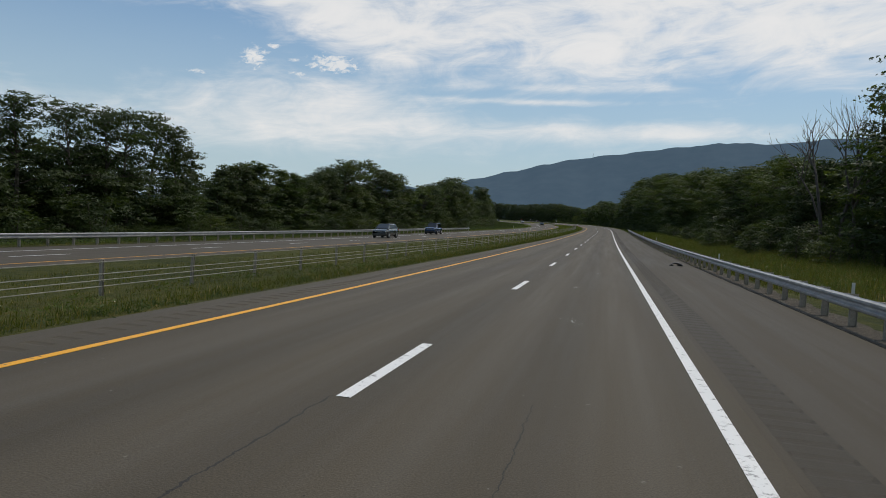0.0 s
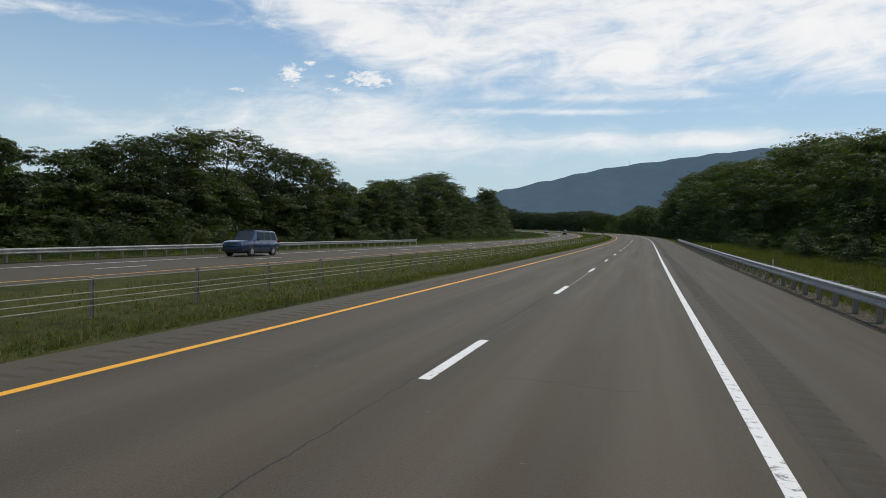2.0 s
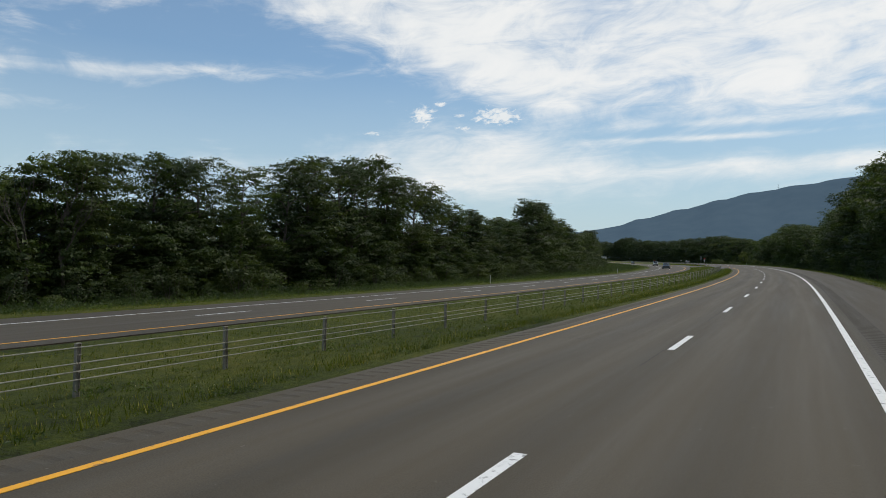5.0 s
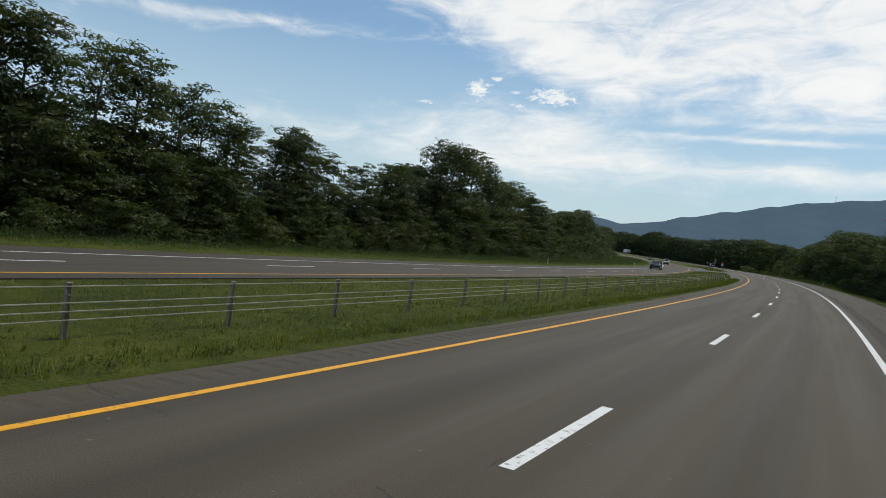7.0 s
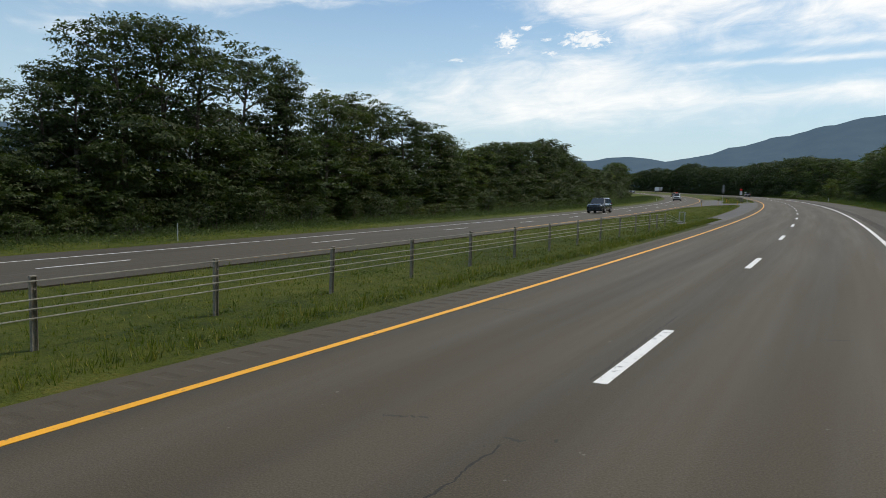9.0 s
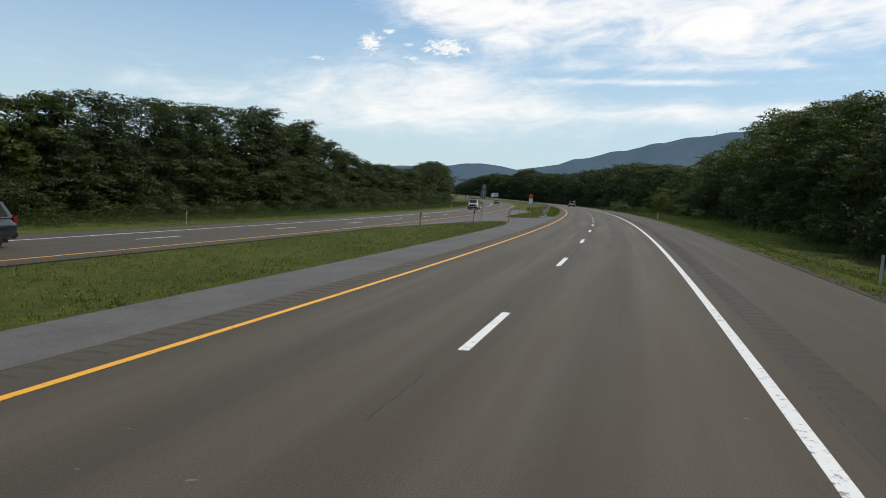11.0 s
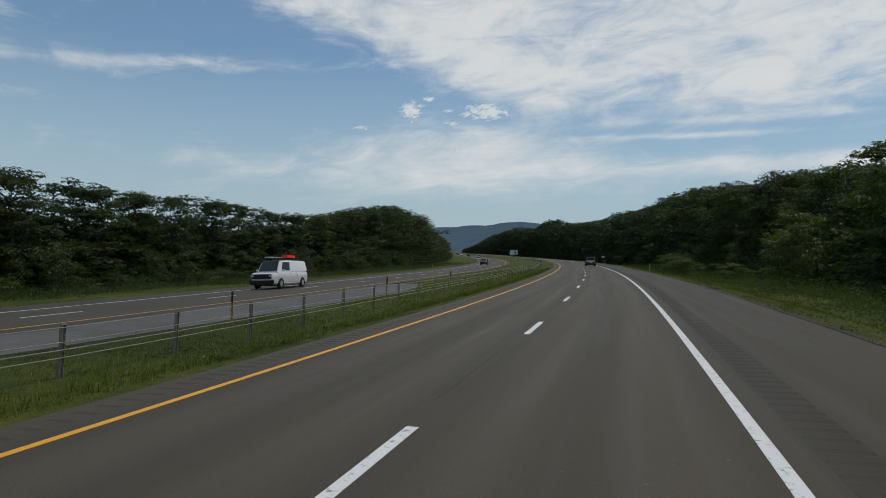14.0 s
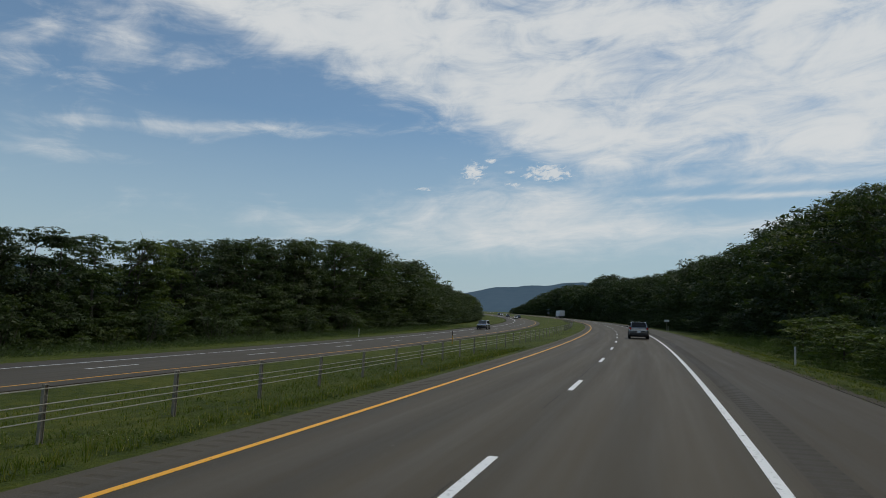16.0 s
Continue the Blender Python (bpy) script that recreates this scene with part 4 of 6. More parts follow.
tufts(-4, 510, lambda s: np.maximum(opp_mid(s) + 5.0, -8.8), lambda s: LEFT_EDGE(s) - 0.02, 4.2, 40, 0.05, 0.13, "grass", "short green grass and weeds in the median", 31)
tufts(0, 510, lambda s: np.maximum(opp_mid(s) + 5.0, -14), lambda s: s * 0 - 8.8, 5, 22, 0.06, 0.16, "grass", "mown green grass across the median", 34)
tufts(0, 510, lambda s: LEFT_EDGE(s) - 1.3, lambda s: LEFT_EDGE(s) + 0.03, 1.3, 44, 0.09, 0.26, "grass", "taller weeds along the edge of the asphalt", 35)
tufts(30, 530, lambda s: s * 0 + 7.38, lambda s: s * 0 + 12.0, 4.6, 16, 0.06, 0.18, "grass", "green grass on the outer verge", 32)
tufts(20, 185, lambda s: s * 0 + 8.4, lambda s: s * 0 + 24.0, 16, 16, 0.35, 0.9, "grass", "tall meadow grass beyond the guardrail", 36)
tufts(20, 300, lambda s: opp_mid(s) - 11, lambda s: opp_mid(s) - 7.1, 4, 5, 0.10, 0.25, "grass", "rough grass beyond the far carriageway", 33)


# ---- cable barrier in the median ----
def weeds(name, label, centres, lo, hi, mat, seed, leaves=26, size=1.0):
    """Low broad-leaved clumps: many small leaves round each centre."""
    r = np.random.RandomState(seed)
    s, off = centres
    n = len(s)
    h = r.uniform(lo, hi, n)
    P = place(s, off, -0.01)
    out = []
    for k in range(leaves):
        d = r.normal(size=(n, 3)) * np.stack([h * 0.75, h * 0.75, h * 0.3], -1)
        d[:, 2] = np.abs(d[:, 2]) + h * 0.12
        c = P + d
        u, w = r.normal(size=(n, 3)), r.normal(size=(n, 3))
        L = (size * np.minimum(h * 0.25, 0.085) * r.uniform(0.6, 1.4, n))[:, None]
        u, w = u / np.linalg.norm(u, axis=1)[:, None] * L, w / np.linalg.norm(w, axis=1)[:, None] * L * 0.6
        out.append(np.stack([c - u, c + w, c + u], 1))
    tagged(new(name, quads_mesh(name, np.concatenate(out), mat)), label, "weeds", kind="stuff")


def scatter(n, s0, s1, lo, hi, seed):
    r = np.random.RandomState(seed)
    s = s0 + (s1 - s0) * r.rand(n)
    # gathered in drifts along the road
    s = s + 1.5 * np.sin(s * 0.9) + 0.8 * np.sin(s * 2.3)
    a, b = lo(s), hi(s)
    off = a + (b - a) * r.rand(n)
    keep = (off > 0) | (off < opp_mid(s) - 7.2) | ((off < cross_near(s) - 0.1) & (off > cross_far(s) + 0.1))
    return s[keep], off[keep]


weeds("weeds", "dark broad-leaved weeds along the edge of the asphalt", scatter(2800, 0, 510, lambda s: LEFT_EDGE(s) - 0.75, lambda s: LEFT_EDGE(s) - 0.06, 51), 0.06, 0.17, LEAF_MID, 52)
weeds("weeds", "scattered weeds among the median grass", scatter(1500, 0, 510, lambda s: LEFT_EDGE(s) - 4.2, lambda s: LEFT_EDGE(s) - 0.6, 53), 0.08, 0.22, LEAF_LIGHT, 54)
weeds("weeds", "low weeds and brambles on the outer verge", scatter(1300, 170, 530, lambda s: s * 0 + 9.5, lambda s: right_off(s) - 5, 55), 0.15, 0.5, LEAF_LIGHT, 56)
weeds("weeds", "low weeds at the shoulder's edge", scatter(900, 170, 530, lambda s: s * 0 + 7.45, lambda s: s * 0 + 8.6, 57), 0.05, 0.14, LEAF_MID, 58)
weeds("weeds", "rough grass and weeds along the far verge", scatter(2200, 10, 620, lambda s: opp_mid(s) - 12.5, lambda s: opp_mid(s) - 8.3, 61), 0.12, 0.5, LEAF_LIGHT, 62, 18)
weeds("brambles", "low brambles and saplings on the slope below the far verge", scatter(2400, 10, 620, lambda s: s * 0 - 44, lambda s: opp_mid(s) - 11.3, 63), 0.5, 1.35, LEAF_MID, 64, 100)
# the sunlit look of the thicket is given by the lighter leaf colour
weeds("brambles", "sunlit bramble thicket between the verge and the wood", scatter(420, 380, 570, lambda s: s * 0 + 13.2, lambda s: right_off(s) - 4.0, 65), 0.7, 1.9, LEAF_LIGHT, 66, 240)
weeds("meadow", "tall pale meadow plants beyond the guardrail", scatter(1500, 20, 185, lambda s: s * 0 + 8.6, lambda s: right_off(s) - 5, 67), 0.35, 0.8, LEAF_LIGHT, 68, 40)
PETAL = material("pale_petals", lambda n: principled(n, n.ramp(n.add("ShaderNodeNewGeometry").outputs["Random Per Island"], (0.0, (0.55, 0.55, 0.46)), (1.0, (0.62, 0.56, 0.28))), 0.8))
weeds("wildflowers", "tiny pale wildflowers in the median grass", scatter(900, 0, 510, lambda s: LEFT_EDGE(s) - 4.0, lambda s: LEFT_EDGE(s) - 0.3, 59), 0.10, 0.24, PETAL, 60, 3, 0.4)


BAR = lambda s: np.interp(s, [0, 55, 270, 306, 406, 414, 480, 700], [-7.8, -7.7, -7.2, -6.9, -6.1, -6.9, -7.2, -7.4])


def post_mesh():
    """An I-section post, 0.95 m tall, with cable hooks."""
    bm = bmesh.new()
    for x, y, sx, sy in ((0, 0, 0.008, 0.066), (0, -0.036, 0.062, 0.008), (0, 0.036, 0.062, 0.008)):
        bmesh.ops.create_cube(bm, size=1, matrix=Matrix.Translation((x, y, 0.42)) @ Matrix.Diagonal((sx, sy, 1.06, 1)))
    for z in (0.50, 0.64, 0.78):
        bmesh.ops.create_cube(bm, size=1, matrix=Matrix.Translation((0.04, 0, z)) @ Matrix.Diagonal((0.03, 0.03, 0.02, 1)))
    bmesh.ops.create_cube(bm, size=1, matrix=Matrix.Translation((0, 0, 0.955)) @ Matrix.Diagonal((0.07, 0.085, 0.015, 1)))
    return bm_mesh("post", bm, POST_STEEL)


POST = post_mesh()
HEIGHTS = (0.40, 0.53, 0.66, 0.91)


def LIFT(s):
    """Raises posts so that their tops keep the barrier's line."""
    top = np.interp(s, [0, 48, 80, 120, 192, 215, 230, 244, 290, 303, 408, 414, 420, 460, 490, 600],
                    [0.64, 0.68, 0.70, 0.67, 0.49, 0.53, 0.58, 0.66, 0.69, 0.55, 0.47, 0.66, 0.58, 0.60, 0.60, 0.6])
    return top - 0.96 - profile(s, BAR(s))


def cable_barrier(stations, label):
    thing = tagged(new("cable_barrier", None), label, "cable barrier")
    r = random.Random(3)
    for s in stations:
        part("post", POST, thing, m=spot(s, float(BAR(s)), float(LIFT(s)), 0) @ pose(0, 0, r.uniform(-0.02, 0.02), r.uniform(-1.5, 1.5), r.uniform(-1.5, 1.5), r.uniform(-4, 4)))
    for z in HEIGHTS:
        q = np.array(stations)
        pts = place(q, BAR(q) + 0.05, z + LIFT(q))
        bm = bmesh.new()
        tube(bm, [Vector(p) for p in pts], [0.011] * len(pts), 5)
        part("cable", bm_mesh("cable", bm, CABLE, True), thing, "twisted steel cable")
    return thing


CABLE = material("dull_cable_steel", steel((0.22, 0.21, 0.175), (0.40, 0.38, 0.32), 0.55, 0.15))
cable_barrier(list(np.interp(np.arange(-4, 99), [-4, 0, 14, 37, 61, 85, 96, 97, 98], [-6.71, 5.49, 48.09, 118.74, 191.94, 266.13, 299.28, 301.2, 303.47])),
              "steel cable barrier on weathered posts in the median")
cable_barrier(list(np.interp(np.arange(0, 101), [0, 1, 2, 3, 4, 5, 10, 15, 20, 24, 28, 100], [408.19, 410.0, 412.3, 414.2, 416.9, 419.55, 434.4, 449.7, 465.1, 477.4, 489.8, 711])),
              "steel cable barrier on weathered posts in the median")


# ---- steel guardrails ----
def w_beam(parent, s0, s1, off, face, top):
    """A W-shaped rail: face is +1 when the front looks to greater offsets."""
    prof = [(0.0, 0.0), (0.012, 0.018), (0.080, 0.042), (0.083, 0.088), (0.008, 0.130), (0.0, 0.155), (0.008, 0.180), (0.083, 0.222), (0.080, 0.268), (0.012, 0.292), (0.0, 0.310)]
    s = np.arange(s0, s1 + 0.01, 1.905)
    v = []
    for d, h in prof:
        v.append(place(s, off(s) + face * d, 0) + np.array([0, 0, top - 0.31 + h]))
    v = np.stack(v, 1).reshape(-1, 3)
    m = len(prof)
    i = (np.arange(len(s) - 1)[:, None] * m + np.arange(m - 1)[None]).ravel()
    me = mesh_of("rail", v, np.stack([i, i + 1, i + m + 1, i + m], -1), GALV)
    ob = part("rail", me, parent, "galvanised W-beam rail")
    mod = ob.modifiers.new("thick", "SOLIDIFY")
    mod.thickness = 0.004
    return ob


def rail_post():
    bm = bmesh.new()
    for x, y, sx, sy in ((0, 0, 0.15, 0.008), (-0.07, 0, 0.008, 0.10), (0.07, 0, 0.008, 0.10)):
        bmesh.ops.create_cube(bm, size=1, matrix=Matrix.Translation((x, y, 0.28)) @ Matrix.Diagonal((sx, sy, 0.92, 1)))
    bmesh.ops.create_cube(bm, size=1, matrix=Matrix.Translation((-0.14, 0, 0.58)) @ Matrix.Diagonal((0.13, 0.11, 0.33, 1)))
    return bm_mesh("post", bm, POST_STEEL)


RAIL_POST = rail_post()


def guardrail(s0, s1, off, face, label):
    thing = tagged(new("guardrail", None), label, "guardrail")
    w_beam(thing, s0, s1, off, face, 0.74)
    s = s0 + 0.3
    while s < s1:
        part("post", RAIL_POST, thing, m=spot(s, float(off(s)) - face * 0.21, 0, 180 if face > 0 else 0))
        s += 1.905
    return thing


guardrail(-30, 172, lambda s: np.interp(s, [0, 172], [7.65, 7.8]), -1, "galvanised steel guardrail on posts along the outer shoulder")
guardrail(4, 137.5, lambda s: opp_mid(s) - 7.5, 1, "galvanised steel guardrail beyond the far carriageway")


# ---- median crossover ----
def crossover():
    a = strip("crossover_near", 306, 405.4, [cross_near, lambda q: (cross_near(q) - 4.7) / 2, lambda q: q * 0 - 4.8, lambda q: q * 0 - 4.50], OLD_ASPHALT, step=0.4, lifts=[0.03, 0.03, 0.03, 0.004])
    ob = tagged(new("crossover", a), "pale worn asphalt median crossover beside the lanes", "median crossover", kind="structure")
    b = strip("crossover_far", 362, 461, [lambda q: opp_mid(q) + 4.89, lambda q: (opp_mid(q) + 4.89 + cross_far(q)) / 2, cross_far], OLD_ASPHALT, step=0.5, lifts=[0.004, 0.03, 0.03])
    part("apron", b, ob, "pale asphalt apron beside the far lanes")


GRAVEL = material("grey_gravel", lambda n: principled(n, n.ramp(n.add("ShaderNodeNewGeometry").outputs["Random Per Island"], (0.0, (0.10, 0.092, 0.082)), (1.0, (0.30, 0.285, 0.26))), 0.9))


def gravel_bed():
    """A low heap of stones round the tall sign's foot."""
    r = np.random.RandomState(71)
    a = np.linspace(0, 2 * math.pi, 40, endpoint=False)
    edge = 1 + 0.16 * np.sin(a * 3 + 1) + 0.10 * np.sin(a * 7) + r.normal(0, 0.05, 40)
    v, f = [], []
    for g, dz in ((1.0, 0.015), (0.6, 0.05), (0.25, 0.07)):
        v.append(place(378.6 + 2.3 * g * edge * np.sin(a), -10.6 + 0.85 * g * edge * np.cos(a), dz))
    for k in range(2):
        f += [(k * 40 + i, k * 40 + (i + 1) % 40, (k + 1) * 40 + (i + 1) % 40, (k + 1) * 40 + i) for i in range(40)]
    f.append(tuple(range(80, 120)))
    bed = tagged(new("gravel_bed", mesh_of("gravel_bed", np.concatenate(v), f, EDGE_DIRT)), "grey gravel and dirt round the sign's foot", "gravel", kind="structure")
    n = 1600
    th, rad = r.rand(n) * 6.283, np.sqrt(r.rand(n))
    c = place(378.6 + 2.4 * rad * np.sin(th), -10.6 + 0.9 * rad * np.cos(th), 0.05)
    d = r.normal(size=(n, 3, 3)) * r.uniform(0.006, 0.019, n)[:, None, None] * np.array([1, 1, 0.6])
    tagged(new("gravel", quads_mesh("gravel", c[:, None] + d, GRAVEL)), "loose pale gravel stones round the sign's foot", "gravel", kind="stuff")
    return bed



crossover()
gravel_bed()


def car_paint(name, color, metal=0.35):
    def build(n):
        fl = n.noise(obj_co(n), 2.0, 3.0)
        return principled(n, n.mix(n.math("MULTIPLY", fl, 0.25), color, tuple(c * 0.7 for c in color)), 0.26, metal, coat=1.0)
    return material(name, build)


def plain(name, color, rough=0.6, metal=0.0, spec=0.5, var=0.3, scale=6.0):
    def build(n):
        fl = n.noise(obj_co(n), scale, 4.0, 0.65)
        col = n.mix(n.math("MULTIPLY", fl, var * 2), color, tuple(c * 0.6 for c in color))
        return principled(n, col, rough, metal, fl, 0.12, 0.005, spec)
    return material(name, build)


RUBBER = plain("tyre_rubber", (0.018, 0.018, 0.018), 0.85)
BLACK_PLASTIC = plain("black_plastic", (0.02, 0.02, 0.021), 0.55)
DARK_GLASS = plain("tinted_glass", (0.006, 0.007, 0.008), 0.06, 0.0, 0.28, 0.1)
SCREEN_GLASS = plain("windscreen_glass", (0.03, 0.034, 0.036), 0.04, 0.0, 0.75, 0.1)
ALLOY = plain("alloy", (0.72, 0.73, 0.74), 0.3, 0.55)
LAMP_CLEAR = plain("lamp_lens", (0.7, 0.72, 0.74), 0.12, 0.2)
LAMP_RED = plain("red_lens", (0.35, 0.015, 0.012), 0.2)
CHROME = plain("chrome_trim", (0.6, 0.61, 0.62), 0.15, 1.0)
SIGN_RED = plain("red_sign_sheet", (0.92, 0.045, 0.025), 0.40, 0, 0.4, 0.1)
SIGN_WHITE = plain("white_sign_sheet", (0.72, 0.73, 0.74), 0.5, 0, 0.4, 0.12)
SIGN_BACK = plain("aluminium_sign_back", (0.17, 0.18, 0.19), 0.55, 0.5)
INK = plain("black_ink", (0.02, 0.02, 0.022), 0.6)
YELLOW_POST = plain("yellow_plastic_post", (0.50, 0.27, 0.04), 0.6, 0, 0.4, 0.35, 4.0)
DARK_BAND = plain("dark_reflector_band", (0.045, 0.028, 0.02), 0.5)
WHITE_POST = plain("white_marker_post", (0.55, 0.54, 0.50), 0.6, 0, 0.4, 0.3, 4.0)
SPRAY = plain("white_spray_paint", (0.55, 0.55, 0.53), 0.7, 0, 0.3, 0.5, 30.0)
CONCRETE = material("weathered_concrete", lambda n: principled(n, n.ramp(n.noise(obj_co(n), 11.0, 6.0, 0.75), (0.36, (0.07, 0.065, 0.05)), (0.46, (0.30, 0.285, 0.25)), (0.7, (0.50, 0.48, 0.43))), 0.9, 0,
                                                               n.noise(obj_co(n), 26.0, 4.0, 0.7), 0.8, 0.03, 0.25))


def box(bm, x, y, z, sx, sy, sz, bevel=0.0, turn=None):
    m = Matrix.Translation((x, y, z)) @ (turn or Matrix.Identity(4)) @ Matrix.Diagonal((sx, sy, sz, 1))
    r = bmesh.ops.create_cube(bm, size=1, matrix=m)
    if bevel:
        ed = list({e for v in r["verts"] for e in v.link_edges})
        bmesh.ops.bevel(bm, geom=ed, offset=bevel, segments=2, affect="EDGES")


def boxes(name, mat, *items, smooth=False):
    bm = bmesh.new()
    for it in items:
        box(bm, *it)
    return bm_mesh(name, bm, mat, smooth)


def loft(bm, rings):
    rows = [[bm.verts.new(p) for p in r] for r in rings]
    n = len(rows[0])
    for a, b in zip(rows, rows[1:]):
        for k in range(n):
            bm.faces.new((a[k], a[(k + 1) % n], b[(k + 1) % n], b[k]))
    bm.faces.new(rows[0][::-1])
    bm.faces.new(rows[-1])


def lathe(bm, prof, seg, m):
    """Turns prof (axial, radius) about the local x axis."""
    rings = []
    for a, r in prof:
        rings.append([bm.verts.new(m @ Vector((a, r * math.cos(2 * math.pi * k / seg), r * math.sin(2 * math.pi * k / seg)))) for k in range(seg)])
    for p, q in zip(rings, rings[1:]):
        for k in range(seg):
            bm.faces.new((p[k], p[(k + 1) % seg], q[(k + 1) % seg], q[k]))
    return rings


WHEEL_CACHE = {}


def wheel_meshes(r, w):
    key = (r, w)
    if key not in WHEEL_CACHE:
        bm = bmesh.new()
        lathe(bm, [(-w / 2, r * 0.62), (-w / 2, r * 0.9), (-w / 2 + 0.03, r), (w / 2 - 0.03, r), (w / 2, r * 0.9), (w / 2, r * 0.62), (-w / 2, r * 0.62)], 24, Matrix.Identity(4))
        tyre = bm_mesh("tyre", bm, RUBBER, True)
        bm = bmesh.new()
        lathe(bm, [(w / 2 - 0.01, r * 0.70), (w / 2 - 0.01, r * 0.63), (w / 2 - 0.07, r * 0.60), (w / 2 - 0.07, 0.001)], 20, Matrix.Identity(4))
        for k in range(5):
            t = Matrix.Rotation(2 * math.pi * k / 5, 4, "X")
            bmesh.ops.create_cube(bm, size=1, matrix=t @ Matrix.Translation((w / 2 - 0.03, 0, r * 0.36)) @ Matrix.Diagonal((0.035, r * 0.17, r * 0.58, 1)))
        lathe(bm, [(w / 2 - 0.005, 0.001), (w / 2 - 0.01, r * 0.16), (w / 2 - 0.06, r * 0.17)], 12, Matrix.Identity(4))
        WHEEL_CACHE[key] = (tyre, bm_mesh("rim", bm, ALLOY))
    return WHEEL_CACHE[key]


def flat_pane(name, pts, mat, thick=0.012):
    """A thin solid pane through four or more corners."""
    bm = bmesh.new()
    p = [Vector(q) for q in pts]
    nrm = (p[1] - p[0]).cross(p[2] - p[0]).normalized() * thick
    a, b = [bm.verts.new(q) for q in p], [bm.verts.new(q - nrm) for q in p]
    bm.faces.new(a)
    bm.faces.new(b[::-1])
    n = len(a)
    for k in range(n):
        bm.faces.new((a[k], b[k], b[(k + 1) % n], a[(k + 1) % n]))
    return bm_mesh(name, bm, mat)


def vehicle(name, m, paint, label, category, L=4.6, W=1.86, H=1.7, hood=1.02, belt=1.02, nose=0.95, screen=(1.25, 0.55), tail=(-2.15, -1.85),
            wheel_r=0.36, wheel_y=(-1.36, 1.38), panes=3, bumper=BLACK_PLASTIC, rails=True, clad=True, panel=False):
    """A car or van. Local axes: y to its front, z up. screen: y of the windscreen's foot and head; tail: the same for the rear."""
    car = tagged(new(name, None), label, category)
    car.matrix_basis = m
    h, w = L / 2, W / 2
    # lower body, tail to nose
    st = [(-h, 0.86, 0.50, belt - 0.28), (-h + 0.05, 0.93, 0.40, belt - 0.06), (-h + 0.28, 0.98, 0.30, belt), (wheel_y[0], 1.0, 0.26, belt), (0, 1.0, 0.24, belt),
          (screen[0] - 0.15, 1.0, 0.26, belt), (screen[0] + 0.1, 0.99, 0.26, hood), (wheel_y[1], 0.985, 0.26, hood - 0.03), (h - 0.28, 0.94, 0.30, nose - 0.02), (h - 0.06, 0.86, 0.36, nose - 0.13), (h, 0.78, 0.45, nose - 0.30)]
    rings = []
    for y, f, zb, zt in st:
        a = w * f
        half = [(a * 0.86, zb), (a * 0.975, zb + 0.10), (a, zb + 0.26), (a * 0.995, (zb + zt) * 0.55), (a * 0.965, zt - 0.12), (a * 0.90, zt - 0.02), (a * 0.6, zt + 0.015)]
        rings.append([(x, y, z) for x, z in half] + [(-x, y, z) for x, z in reversed(half)])
    bm = bmesh.new()
    loft(bm, rings)
    body = part("body", bm_mesh("body", bm, paint, True), car)
    # cabin shell
    cb, cr = belt - 0.02, H
    bw, rw = w * 0.93, w * 0.76
    lo = [(tail[0], bw * 0.96), (tail[0] + 0.35, bw), (0.1, bw), (screen[0] - 0.3, bw * 0.99), (screen[0], bw * 0.86)]
    hi = [(tail[1], rw * 0.93), (tail[1] + 0.35, rw), (0.0, rw * 1.02), (screen[1] - 0.3, rw), (screen[1], rw * 0.92)]
    bm = bmesh.new()

    yc, yh = (tail[1] + screen[1]) / 2 + 0.1, (screen[1] - tail[1]) / 2

    def ring(pts, z, k=1.0, sag=0.0):
        # the roof falls away gently to the front and the rear
        c = [(x * k, y, z - sag * ((y - yc) / yh) ** 2) for y, x in pts]
        return c + [(-x, y, q) for x, y, q in reversed(c)]
    loft(bm, [ring(lo, cb), ring([((a[0] * 0.12 + b[0] * 0.88), a[1] * 0.12 + b[1] * 0.88) for a, b in zip(lo, hi)], cb + (cr - cb) * 0.86), ring(hi, cr - 0.045, 1.0, 0.05), ring(hi, cr - 0.008, 0.9, 0.05), ring(hi, cr, 0.7, 0.05)])
    part("cabin", bm_mesh("cabin", bm, paint, True), car)

    def side(u, v, sgn, out=0.012):
        """A point on the side glass: u along from tail to screen, v from belt to roof."""
        y0, y1 = lo[0][0] + (hi[0][0] - lo[0][0]) * v * 0.88, lo[-1][0] + (hi[-1][0] - lo[-1][0]) * v * 0.88
        y0, y1 = y0 + 0.16, y1 - 0.34 + 0.1 * v
        x = bw + (rw - bw) * v * 0.93
        return (sgn * (x + out), y0 + (y1 - y0) * u, cb + (cr - cb) * v)
    cuts = {3: [(0.02, 0.24), (0.28, 0.60), (0.63, 0.98)], 1: [(0.68, 0.98)], 2: [(0.04, 0.48), (0.52, 0.98)]}[panes]
    for sgn in (-1, 1):
        for u0, u1 in cuts:
            q = [side(u0, 0.1, sgn), side(u1, 0.1, sgn), side(u1 - 0.01, 0.82, sgn), side(u0 + 0.01, 0.82, sgn)]
            part("side_window", flat_pane("side_window", q if sgn > 0 else q[::-1], DARK_GLASS), body)
        part("mirror", boxes("mirror", BLACK_PLASTIC if clad else paint, (sgn * (w + 0.09), screen[0] - 0.42, belt + 0.09, 0.17, 0.10, 0.15, 0.03)), body)
        for y in (-0.95, 0.02, 0.98):
            part("door_seam", boxes("door_seam", BLACK_PLASTIC, (sgn * w * 0.985, y, 0.66, 0.02, 0.012, belt - 0.5)), body)
        part("door_handle", boxes("door_handle", CHROME if not clad else paint, *[(sgn * w * 0.995, y, belt - 0.16, 0.03, 0.2, 0.03, 0.008) for y in (-0.72, 0.28)]), body)
